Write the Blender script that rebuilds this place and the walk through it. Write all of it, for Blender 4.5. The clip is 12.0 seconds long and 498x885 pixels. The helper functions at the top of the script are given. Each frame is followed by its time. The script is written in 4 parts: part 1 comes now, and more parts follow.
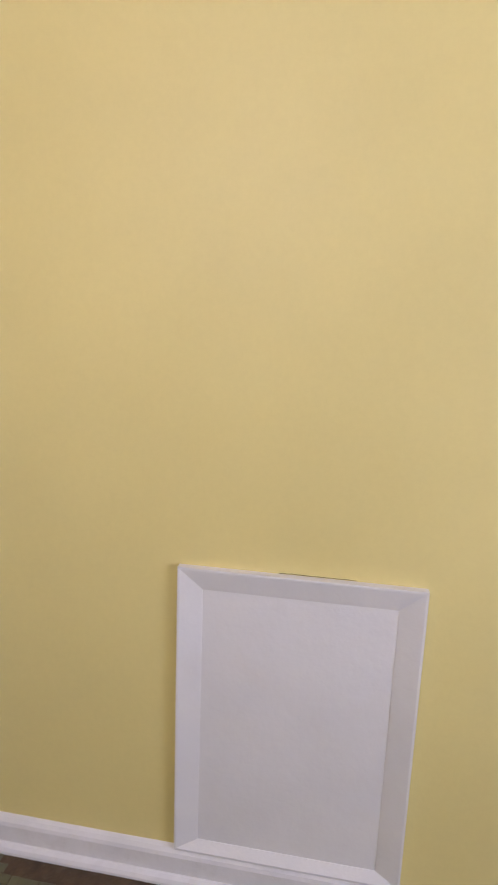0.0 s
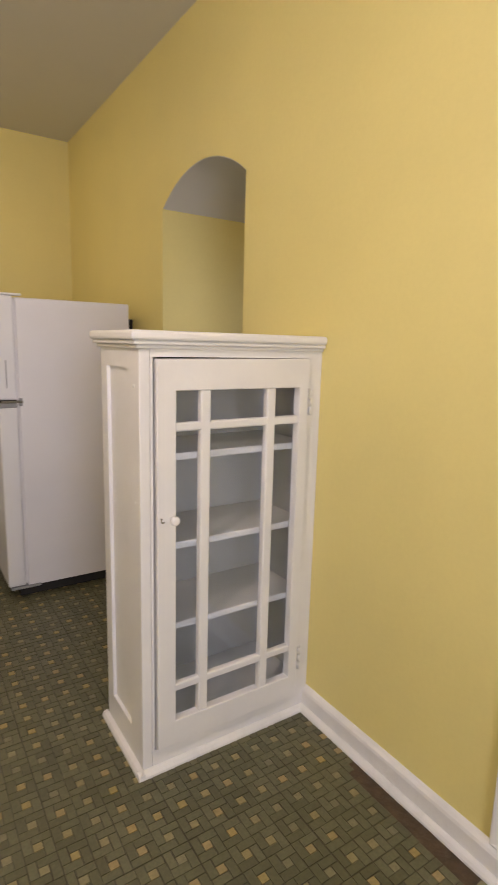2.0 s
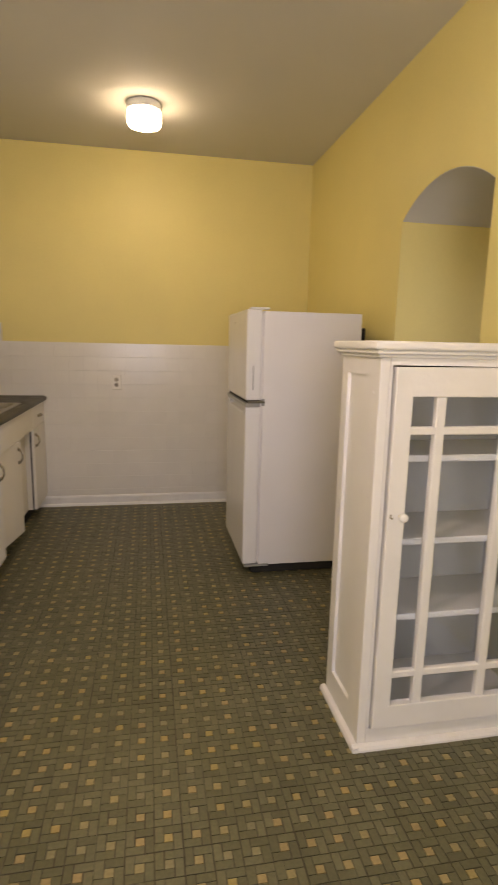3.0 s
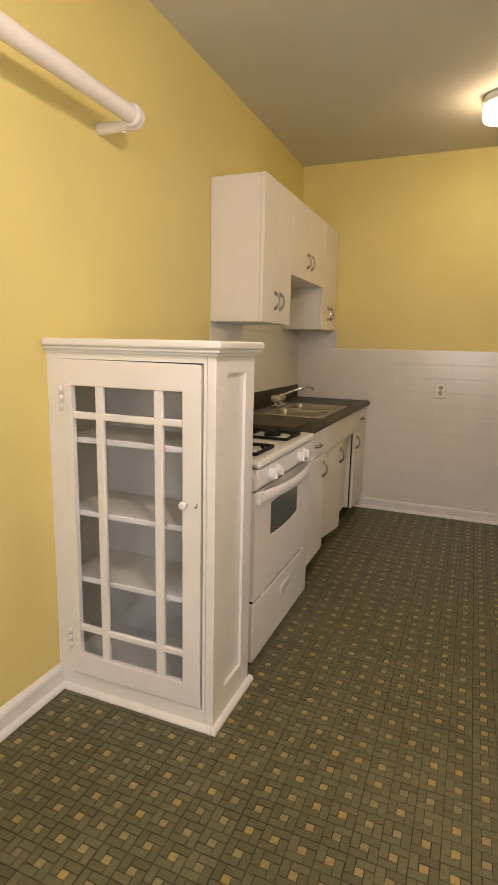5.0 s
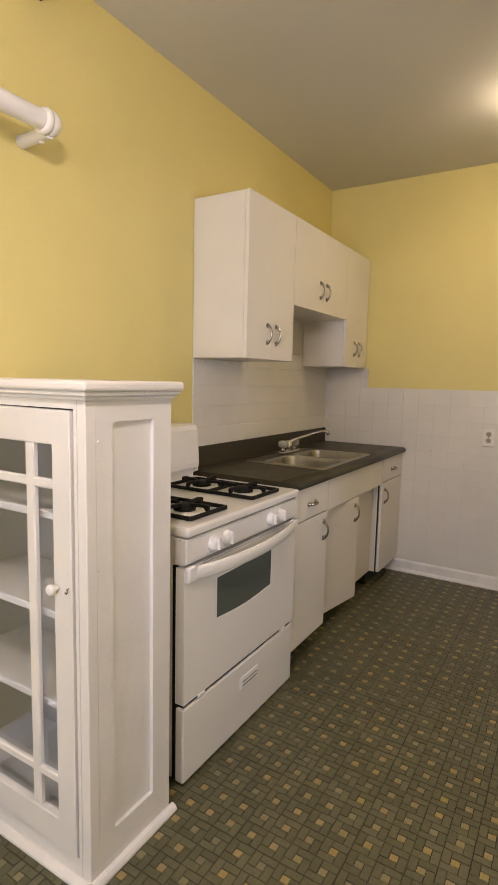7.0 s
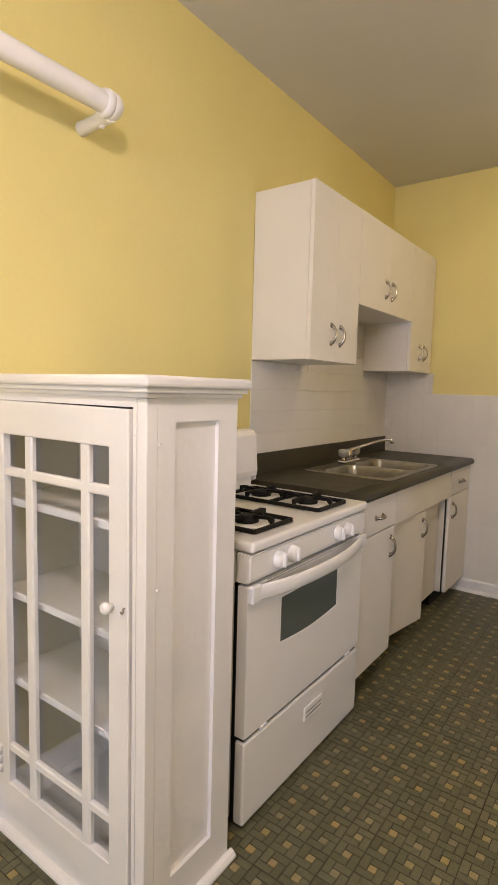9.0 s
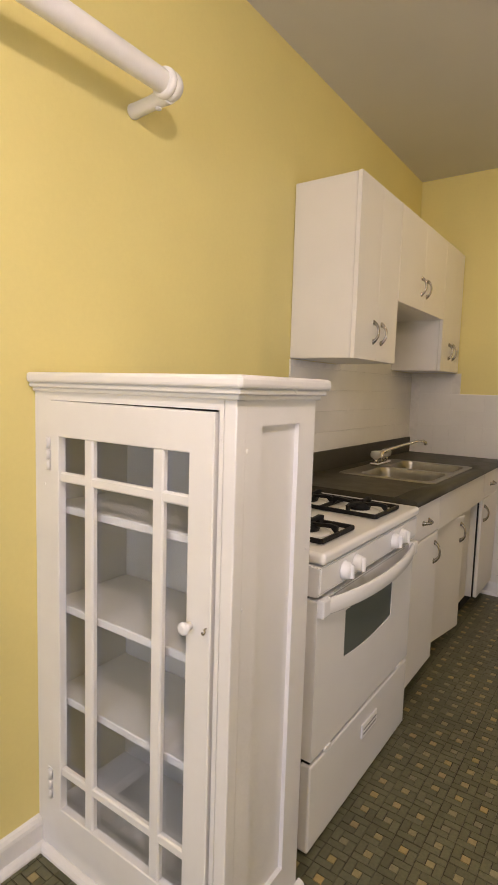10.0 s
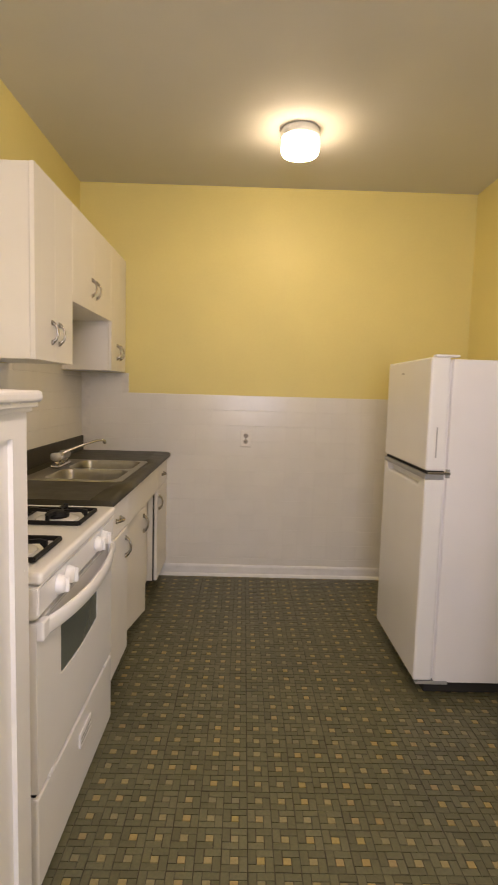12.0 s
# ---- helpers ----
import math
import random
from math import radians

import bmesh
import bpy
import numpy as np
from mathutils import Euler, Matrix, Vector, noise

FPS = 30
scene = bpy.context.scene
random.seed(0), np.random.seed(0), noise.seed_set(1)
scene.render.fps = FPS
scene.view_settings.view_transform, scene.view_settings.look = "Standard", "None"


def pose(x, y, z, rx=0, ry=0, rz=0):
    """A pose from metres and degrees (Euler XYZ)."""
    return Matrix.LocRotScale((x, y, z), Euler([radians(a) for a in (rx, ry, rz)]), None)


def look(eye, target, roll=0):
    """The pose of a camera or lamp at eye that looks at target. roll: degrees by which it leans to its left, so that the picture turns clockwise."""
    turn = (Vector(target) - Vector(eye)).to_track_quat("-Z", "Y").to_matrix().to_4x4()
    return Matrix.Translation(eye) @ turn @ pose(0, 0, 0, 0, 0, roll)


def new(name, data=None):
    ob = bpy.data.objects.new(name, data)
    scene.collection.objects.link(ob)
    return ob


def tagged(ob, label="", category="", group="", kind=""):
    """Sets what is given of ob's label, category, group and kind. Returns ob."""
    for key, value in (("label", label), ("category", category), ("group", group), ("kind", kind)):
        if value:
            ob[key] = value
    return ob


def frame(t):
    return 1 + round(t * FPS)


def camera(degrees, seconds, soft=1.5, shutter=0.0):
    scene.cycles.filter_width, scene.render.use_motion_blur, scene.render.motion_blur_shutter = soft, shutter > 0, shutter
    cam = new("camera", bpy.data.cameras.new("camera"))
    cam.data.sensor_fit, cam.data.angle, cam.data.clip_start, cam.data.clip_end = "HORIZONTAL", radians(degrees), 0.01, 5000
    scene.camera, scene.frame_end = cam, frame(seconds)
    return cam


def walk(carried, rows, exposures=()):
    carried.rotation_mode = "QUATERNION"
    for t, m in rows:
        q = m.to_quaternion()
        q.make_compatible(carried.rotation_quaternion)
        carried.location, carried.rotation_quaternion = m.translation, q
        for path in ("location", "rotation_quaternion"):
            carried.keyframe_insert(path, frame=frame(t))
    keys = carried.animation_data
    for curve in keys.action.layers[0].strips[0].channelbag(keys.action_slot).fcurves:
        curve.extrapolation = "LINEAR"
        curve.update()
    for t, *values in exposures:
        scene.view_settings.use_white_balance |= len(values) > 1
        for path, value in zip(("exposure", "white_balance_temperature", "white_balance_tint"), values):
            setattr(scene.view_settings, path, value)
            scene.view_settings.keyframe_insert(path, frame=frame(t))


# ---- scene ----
cam = camera(49.6, 12.0, 1.5, 0.25)
PATH = [
    (0, (1.603, 0.97, 1.354), (3.547, 1.276, 0.994), 2.1),
    (0.5, (1.561, 0.853, 1.335), (3.39, 1.586, 0.991), 1.7),
    (1, (1.503, 0.781, 1.319), (3.153, 1.859, 0.975), 1.7),
    (1.5, (1.542, 0.742, 1.322), (2.923, 2.143, 0.967), 1.6),
    (2, (1.55, 0.675, 1.32), (2.63, 2.32, 0.963), 1.5),
    (2.5, (1.504, 0.608, 1.322), (2.24, 2.432, 0.963), 1.4),
    (3, (1.421, 0.553, 1.332), (1.789, 2.486, 0.974), 1.3),
    (3.5, (1.356, 0.51, 1.323), (1.364, 2.477, 0.965), 1.4),
    (3.7, (1.348, 0.493, 1.316), (1.216, 2.457, 0.964), 1.6),
    (5.3, (1.427, 0.596, 1.342), (0.643, 2.402, 0.99), 1.2),
    (5.5, (1.481, 0.647, 1.348), (0.689, 2.453, 1.011), 1.3),
    (6, (1.554, 0.781, 1.349), (0.72, 2.575, 1.057), 1.2),
    (6.5, (1.58, 0.971, 1.335), (0.663, 2.73, 1.083), 1.1),
    (6.7, (1.636, 1.059, 1.349), (0.666, 2.792, 1.112), 1.1),
    (8.3, (1.687, 1.299, 1.343), (0.504, 2.896, 1.124), 1.6),
    (8.5, (1.628, 1.287, 1.32), (0.418, 2.867, 1.127), 1.4),
    (9, (1.51, 1.258, 1.316), (0.341, 2.869, 1.12), 1.5),
    (9.5, (1.428, 1.196, 1.305), (0.281, 2.823, 1.109), 1.5),
    (10, (1.284, 1.216, 1.316), (0.138, 2.843, 1.115), 1.7),
    (10.5, (1.195, 1.209, 1.351), (0.171, 2.915, 1.155), 1.5),
    (11, (1.21, 1.191, 1.367), (0.501, 3.052, 1.176), 1.5),
    (11.5, (1.223, 1.171, 1.36), (0.883, 3.133, 1.17), 1.7),
    (12, (1.148, 1.153, 1.353), (1.176, 3.143, 1.162), 1.6),
]
# the clip's camera opens up a little and shifts its white balance on the way
EXPOSURES = [(0, 0.0, 5600, 23), (0.5, 0.03, 5950, 21), (1, 0.04, 6200, 18), (1.5, 0.08, 6400, 16), (2, 0.1, 6550, 15), (3, 0.12, 7300, 15), (3.7, 0.12, 7600, 15),
             (5.5, 0.13, 7500, 15), (6.5, 0.2, 6850, 15), (8.5, 0.35, 6600, 16), (9.5, 0.27, 6700, 15), (10.5, 0.22, 6800, 15), (11.5, 0.33, 6950, 15), (12, 0.41, 6950, 15)]
walk(cam, [(t, look(eye, target, roll)) for t, eye, target, roll in PATH], EXPOSURES)

# ---- light ----
world = bpy.data.worlds.new("world")
scene.world = world
world.use_nodes = True
wn = world.node_tree.nodes
sky = wn.new("ShaderNodeTexSky")
sky.sky_type, sky.sun_disc = "NISHITA", False
sky.sun_elevation, sky.sun_rotation = radians(35), radians(200)
wn["Background"].inputs["Strength"].default_value = 0.08
world.node_tree.links.new(sky.outputs[0], wn["Background"].inputs["Color"])

W, L0, L1, H = 2.735, -1.2, 5.0, 2.743   # room: width, near and far end, height
LAMP = (1.420, 4.17)                     # kitchen ceiling lamp
PEND = (1.25, 1.38, 2.08)                # hanging lamp of the front part
KITCHEN_GLOW, PENDANT_GLOW, WINDOW_WATTS, PASSAGE_WATTS = 26.0, 440.0, 36.0, 2.3

daylight = bpy.data.lights.new("daylight", "AREA")
daylight.shape, daylight.size, daylight.size_y = "RECTANGLE", 1.0, 1.25
daylight.energy, daylight.color = WINDOW_WATTS, (0.74, 0.79, 1.0)
dl = new("daylight", daylight)
dl.matrix_world = pose(1.30, L0 - 0.02, 1.45, 90, 0, 0)

# unseen cool fill light at the passage end, added to brighten the stove front
side_light = bpy.data.lights.new("passage_fill", "AREA")
side_light.shape, side_light.size, side_light.size_y = "RECTANGLE", 0.5, 0.85
side_light.energy, side_light.color = PASSAGE_WATTS, (0.74, 0.79, 1.0)
side_light.spread = radians(75)   # narrowed to keep the fill off the passage walls
new("passage_fill", side_light).matrix_world = pose(3.74, 2.93, 1.3, 90, 0, 90)

# ---- materials ----


def mat(name, colour, rough=0.5, metal=0.0, bump=0.0, bump_scale=80.0, vary=0.06, vary_scale=3.0, stain=None, stain_amount=0.0,
        stain_scale=6.0, spec=0.5, coat=0.0, random=0.0, rough_vary=0.08, fine=0.0, fine_scale=250.0):
    """A paint, metal or stone: broad and fine variation of colour, uneven gloss and small relief."""
    m = bpy.data.materials.new(name)
    m.use_nodes = True
    nt, n = m.node_tree, m.node_tree.nodes
    b = n["Principled BSDF"]
    tc = n.new("ShaderNodeTexCoord")
    geo = n.new("ShaderNodeNewGeometry")
    link = nt.links.new

    def noise_node(scale, detail, rough_n=0.55):
        t = n.new("ShaderNodeTexNoise")
        t.inputs["Scale"].default_value, t.inputs["Detail"].default_value, t.inputs["Roughness"].default_value = scale, detail, rough_n
        link(geo.outputs["Position"], t.inputs["Vector"])
        return t

    big = noise_node(vary_scale, 4)
    mr = n.new("ShaderNodeMapRange")
    mr.inputs["To Min"].default_value, mr.inputs["To Max"].default_value = 1 - vary, 1 + vary
    mr.inputs["From Min"].default_value, mr.inputs["From Max"].default_value = 0.3, 0.7
    link(big.outputs["Fac"], mr.inputs["Value"])
    value = mr.outputs["Result"]
    if fine:
        fn = noise_node(fine_scale, 3, 0.7)
        fr = n.new("ShaderNodeMapRange")
        fr.inputs["To Min"].default_value, fr.inputs["To Max"].default_value = 1 - fine, 1 + fine
        fr.inputs["From Min"].default_value, fr.inputs["From Max"].default_value = 0.3, 0.7
        link(fn.outputs["Fac"], fr.inputs["Value"])
        mul = n.new("ShaderNodeMath")
        mul.operation = "MULTIPLY"
        link(value, mul.inputs[0])
        link(fr.outputs["Result"], mul.inputs[1])
        value = mul.outputs[0]
    if random:
        oi = n.new("ShaderNodeObjectInfo")
        rr = n.new("ShaderNodeMapRange")
        rr.inputs["To Min"].default_value, rr.inputs["To Max"].default_value = 1 - random, 1 + random
        link(oi.outputs["Random"], rr.inputs["Value"])
        mul = n.new("ShaderNodeMath")
        mul.operation = "MULTIPLY"
        link(value, mul.inputs[0])
        link(rr.outputs["Result"], mul.inputs[1])
        value = mul.outputs[0]
    sc = n.new("ShaderNodeVectorMath")
    sc.operation = "SCALE"
    sc.inputs[0].default_value = colour[:3]
    link(value, sc.inputs["Scale"])
    out = sc.outputs["Vector"]
    if stain:
        st = noise_node(stain_scale, 6, 0.65)
        ramp = n.new("ShaderNodeMapRange")
        ramp.inputs["From Min"].default_value, ramp.inputs["From Max"].default_value = 0.55, 0.78
        ramp.inputs["To Max"].default_value = stain_amount
        link(st.outputs["Fac"], ramp.inputs["Value"])
        mx = n.new("ShaderNodeMix")
        mx.data_type = "RGBA"
        mx.inputs[7].default_value = (*stain, 1)
        link(ramp.outputs["Result"], mx.inputs[0])
        link(out, mx.inputs[6])
        out = mx.outputs[2]
    link(out, b.inputs["Base Color"])
    rn = noise_node(vary_scale * 4, 3)
    rm = n.new("ShaderNodeMapRange")
    rm.inputs["To Min"].default_value, rm.inputs["To Max"].default_value = max(0.02, rough - rough_vary), min(1, rough + rough_vary)
    link(rn.outputs["Fac"], rm.inputs["Value"])
    link(rm.outputs["Result"], b.inputs["Roughness"])
    b.inputs["Metallic"].default_value = metal
    b.inputs["Specular IOR Level"].default_value = spec
    b.inputs["Coat Weight"].default_value = coat
    if bump:
        bn = noise_node(bump_scale, 4, 0.6)
        bp = n.new("ShaderNodeBump")
        bp.inputs["Strength"].default_value, bp.inputs["Distance"].default_value = bump, 0.004
        link(bn.outputs["Fac"], bp.inputs["Height"])
        link(bp.outputs["Normal"], b.inputs["Normal"])
    return m


YELLOW = mat("yellow_paint", (0.79, 0.68, 0.275), 0.55, bump=0.12, bump_scale=45, vary=0.035, vary_scale=1.7, fine=0.012, fine_scale=60)
CEIL = mat("ceiling_paint", (0.635, 0.62, 0.57), 0.75, bump=0.10, bump_scale=40, vary=0.03, vary_scale=1.2)
WHITE = mat("white_gloss_paint", (0.80, 0.79, 0.78), 0.36, bump=0.26, bump_scale=34, vary=0.03, vary_scale=5, stain=(0.55, 0.50, 0.42), stain_amount=0.10)
# stained inside paint, lighter copy: light falling on the shelves put into colour
SHELF_LIT = mat("shelf_paint_lit", (0.58, 0.555, 0.50), 0.45, bump=0.1, bump_scale=40, vary=0.06, vary_scale=6, stain=(0.45, 0.41, 0.34), stain_amount=0.3)
# inside paint darkened: shade on back and wall side put into colour
INNER_SHADED = mat("cabinet_inside_shaded", (0.38, 0.37, 0.335), 0.5, bump=0.1, bump_scale=40, vary=0.06, vary_scale=4)
TRIM = mat("trim_paint", (0.80, 0.79, 0.79), 0.38, bump=0.35, bump_scale=30, vary=0.05, vary_scale=9, stain=(0.5, 0.47, 0.42), stain_amount=0.25, stain_scale=14)
TILE = mat("wall_tile_glaze", (0.78, 0.755, 0.71), 0.22, bump=0.06, bump_scale=25, vary=0.02, vary_scale=6, random=0.012)
GROUT = mat("wall_grout", (0.74, 0.71, 0.66), 0.8, vary=0.08, vary_scale=20)
STEELPAINT = mat("cabinet_enamel", (0.82, 0.79, 0.74), 0.38, bump=0.05, bump_scale=20, vary=0.02, vary_scale=4)
ENAMEL = mat("appliance_enamel", (0.83, 0.82, 0.81), 0.22, bump=0.015, bump_scale=18, vary=0.015, vary_scale=3, rough_vary=0.02)
FRIDGE = mat("fridge_enamel", (0.82, 0.81, 0.81), 0.26, bump=0.02, bump_scale=300, vary=0.015, vary_scale=3, rough_vary=0.015)
FRIDGE_SIDE = mat("fridge_side_paint", (0.80, 0.78, 0.79), 0.42, bump=0.04, bump_scale=260, vary=0.02, vary_scale=3)
IVORY = mat("knob_plastic", (0.85, 0.84, 0.84), 0.3, vary=0.02)
BLACK = mat("black_iron", (0.008, 0.007, 0.006), 0.6, spec=0.25, bump=0.3, bump_scale=160, vary=0.3, vary_scale=20)
# black of dark parts, also put into gaps as their shade
DARK = mat("dark_parts_and_gap_shade", (0.02, 0.018, 0.015), 0.8, vary=0.2)
# grey-green base includes the glossy reflection of the room
OVENGLASS = mat("oven_window_glass", (0.10, 0.12, 0.112), 0.2, vary=0.05, rough_vary=0.03)
CHROME = mat("chrome", (0.62, 0.60, 0.57), 0.16, metal=1.0, vary=0.05, vary_scale=30)
PULL = mat("tarnished_chrome", (0.42, 0.39, 0.35), 0.24, metal=1.0, vary=0.15, vary_scale=60)
STAINLESS = mat("stainless", (0.36, 0.34, 0.285), 0.32, metal=1.0, bump=0.05, bump_scale=200, vary=0.08, vary_scale=25)
COUNTER = mat("charcoal_laminate", (0.050, 0.044, 0.026), 0.46, spec=0.3, vary=0.12, vary_scale=4, fine=0.30, fine_scale=420, rough_vary=0.1)
GREYSTRIP = mat("grey_plastic", (0.30, 0.30, 0.30), 0.35)
BROWN = mat("brown_wood", (0.09, 0.035, 0.02), 0.5, bump=0.4, bump_scale=90, vary=0.3, vary_scale=18)
BED = mat("floor_joint", (0.046, 0.038, 0.022), 0.75, vary=0.25, vary_scale=9)
RESIDUE = mat("old_adhesive", (0.075, 0.047, 0.025), 0.55, bump=0.8, bump_scale=60, vary=0.4, vary_scale=25, stain=(0.16, 0.13, 0.09), stain_amount=0.6, stain_scale=30)
SOCKET = mat("socket_plastic", (0.38, 0.34, 0.28), 0.4, vary=0.15, vary_scale=60)
ACRYLIC = mat("frosted_acrylic", (0.46, 0.45, 0.42), 0.15, vary=0.05)


def tile_mat(name, ramp_stops, rough, island):
    """Floor tiles: each piece takes its own colour from a short ramp, dulled by wear."""
    m = bpy.data.materials.new(name)
    m.use_nodes = True
    nt, n = m.node_tree, m.node_tree.nodes
    b, link = n["Principled BSDF"], nt.links.new
    geo = n.new("ShaderNodeNewGeometry")
    src = geo.outputs["Random Per Island"] if island else n.new("ShaderNodeObjectInfo").outputs["Random"]
    ramp = n.new("ShaderNodeValToRGB")
    ramp.color_ramp.interpolation = "LINEAR"
    while len(ramp.color_ramp.elements) < len(ramp_stops):
        ramp.color_ramp.elements.new(0.5)
    for e, (p, c) in zip(ramp.color_ramp.elements, ramp_stops):
        e.position, e.color = p, (*c, 1)
    link(src, ramp.inputs[0])
    grain = n.new("ShaderNodeTexNoise")
    grain.inputs["Scale"].default_value, grain.inputs["Detail"].default_value = 130, 4
    link(geo.outputs["Position"], grain.inputs["Vector"])
    wear = n.new("ShaderNodeTexNoise")
    wear.inputs["Scale"].default_value, wear.inputs["Detail"].default_value = 2.3, 5
    link(geo.outputs["Position"], wear.inputs["Vector"])
    g1 = n.new("ShaderNodeMapRange")
    g1.inputs["From Min"].default_value, g1.inputs["From Max"].default_value = 0.3, 0.7
    g1.inputs["To Min"].default_value, g1.inputs["To Max"].default_value = 0.86, 1.14
    link(grain.outputs["Fac"], g1.inputs["Value"])
    g2 = n.new("ShaderNodeMapRange")
    g2.inputs["From Min"].default_value, g2.inputs["From Max"].default_value = 0.3, 0.7
    g2.inputs["To Min"].default_value, g2.inputs["To Max"].default_value = 0.88, 1.12
    link(wear.outputs["Fac"], g2.inputs["Value"])
    mul = n.new("ShaderNodeMath")
    mul.operation = "MULTIPLY"
    link(g1.outputs[0], mul.inputs[0])
    link(g2.outputs[0], mul.inputs[1])
    sc = n.new("ShaderNodeVectorMath")
    sc.operation = "SCALE"
    link(ramp.outputs["Color"], sc.inputs[0])
    link(mul.outputs[0], sc.inputs["Scale"])
    link(sc.outputs["Vector"], b.inputs["Base Color"])
    r = n.new("ShaderNodeMapRange")
    r.inputs["To Min"].default_value, r.inputs["To Max"].default_value = rough - 0.12, rough + 0.12
    link(wear.outputs["Fac"], r.inputs["Value"])
    link(r.outputs[0], b.inputs["Roughness"])
    bp = n.new("ShaderNodeBump")
    bp.inputs["Strength"].default_value, bp.inputs["Distance"].default_value = 0.12, 0.003
    link(grain.outputs["Fac"], bp.inputs["Height"])
    link(bp.outputs["Normal"], b.inputs["Normal"])
    return m


OLIVE = [(0.0, (0.096, 0.093, 0.050)), (0.5, (0.117, 0.113, 0.061)), (1.0, (0.139, 0.132, 0.076))]
SANDY = [(0.0, (0.18, 0.17, 0.105)), (0.2, (0.24, 0.22, 0.125)), (0.5, (0.305, 0.255, 0.12)), (0.75, (0.345, 0.26, 0.125)), (0.88, (0.345, 0.275, 0.10)), (1.0, (0.385, 0.275, 0.11))]
OLIVE_I, OLIVE_O = tile_mat("olive_tile", OLIVE, 0.42, True), tile_mat("olive_tile_single", OLIVE, 0.42, False)
SANDY_I, SANDY_O = tile_mat("sandy_tile", SANDY, 0.42, True), tile_mat("sandy_tile_single", SANDY, 0.42, False)


def glow(name, colour, strength):
    m = bpy.data.materials.new(name)
    m.use_nodes = True
    b = m.node_tree.nodes["Principled BSDF"]
    b.inputs["Base Color"].default_value = (0.8, 0.78, 0.72, 1)
    b.inputs["Emission Color"].default_value = (*colour, 1)
    b.inputs["Emission Strength"].default_value = strength
    return m


KITCHEN_GLASS = glow("lit_kitchen_glass", (1.0, 0.81, 0.57), KITCHEN_GLOW)
KITCHEN_DISC = glow("lit_kitchen_glass_bottom", (1.0, 0.81, 0.57), KITCHEN_GLOW * 3.6)   # brighter disc, added to throw light down and sharpen shadows
KITCHEN_UPPER = glow("lit_kitchen_glass_top", (1.0, 0.81, 0.57), KITCHEN_GLOW * 0.45)   # dimmer near the collar
PENDANT_GLASS = glow("lit_pendant_glass", (1.0, 0.855, 0.83), PENDANT_GLOW)


def glass_mat():
    m = bpy.data.materials.new("window_glass")
    m.use_nodes = True
    b = m.node_tree.nodes["Principled BSDF"]
    b.inputs["Base Color"].default_value = (0.93, 0.95, 0.95, 1)
    b.inputs["Roughness"].default_value = 0.03
    b.inputs["Transmission Weight"].default_value = 1.0
    b.inputs["IOR"].default_value = 1.45
    return m


GLASS = glass_mat()

# ---- building blocks ----
FLIP = [None]   # when set, x is mirrored about FLIP[0] / 2


def box(bm, x0, x1, y0, y1, z0, z1, bevel=0.0, seg=2):
    c = bmesh.ops.create_cube(bm, size=1.0)["verts"]
    for v in c:
        v.co = Vector((x0 + (v.co.x + 0.5) * (x1 - x0), y0 + (v.co.y + 0.5) * (y1 - y0), z0 + (v.co.z + 0.5) * (z1 - z0)))
    if bevel:
        edges = list({e for v in c for e in v.link_edges})
        bmesh.ops.bevel(bm, geom=edges, offset=bevel, segments=seg, affect="EDGES", profile=0.5)
    return bm


def boxes(*specs):
    bm = bmesh.new()
    for s in specs:
        box(bm, *s)
    return bm


def lathe(bm, profile, centre, axis=(0, 0, 1), steps=28):
    """A turned shape: profile of (radius, height) along axis from centre."""
    q = Vector((0, 0, 1)).rotation_difference(Vector(axis))
    rings = []
    for r, h in profile:
        ring = []
        for i in range(steps):
            a = 2 * math.pi * i / steps
            ring.append(bm.verts.new(Vector(centre) + q @ Vector((r * math.cos(a), r * math.sin(a), h))))
        rings.append(ring)
    for a, b in zip(rings, rings[1:]):
        for i in range(steps):
            f = bm.faces.new((a[i], a[(i + 1) % steps], b[(i + 1) % steps], b[i]))
            f.smooth = True
    for ring, way in ((rings[0], -1), (rings[-1], 1)):
        f = bm.faces.new(ring[::way])
        f.smooth = False
    return bm


def tube(bm, points, radius, steps=10):
    """A round bar along points; radius may be a list."""
    pts = [Vector(p) for p in points]
    rad = radius if isinstance(radius, (list, tuple)) else [radius] * len(pts)
    rings = []
    ref = None
    for i, p in enumerate(pts):
        d = (pts[min(i + 1, len(pts) - 1)] - pts[max(i - 1, 0)]).normalized()
        if ref is None:
            ref = Vector((0, 0, 1)) if abs(d.z) < 0.9 else Vector((1, 0, 0))
        u = (ref - d * ref.dot(d)).normalized()
        ref = u
        w = d.cross(u)
        rings.append([bm.verts.new(p + rad[i] * (math.cos(2 * math.pi * k / steps) * u + math.sin(2 * math.pi * k / steps) * w)) for k in range(steps)])
    for a, b in zip(rings, rings[1:]):
        for k in range(steps):
            f = bm.faces.new((a[k], a[(k + 1) % steps], b[(k + 1) % steps], b[k]))
            f.smooth = True
    bm.faces.new(rings[0][::-1])
    bm.faces.new(rings[-1])
    return bm


def prism(bm, outline, axis, a0, a1):
    """An outline of (u, v) pushed along axis from a0 to a1: x takes (y, z), y takes (x, z), z takes (x, y)."""
    def at(u, v, a):
        return {"x": (a, u, v), "y": (u, a, v), "z": (u, v, a)}[axis]
    lo = [bm.verts.new(at(u, v, a0)) for u, v in outline]
    hi = [bm.verts.new(at(u, v, a1)) for u, v in outline]
    n = len(outline)
    for i in range(n):
        bm.faces.new((lo[i], lo[(i + 1) % n], hi[(i + 1) % n], hi[i]))
    bm.faces.new(lo[::-1])
    bm.faces.new(hi)
    return bm


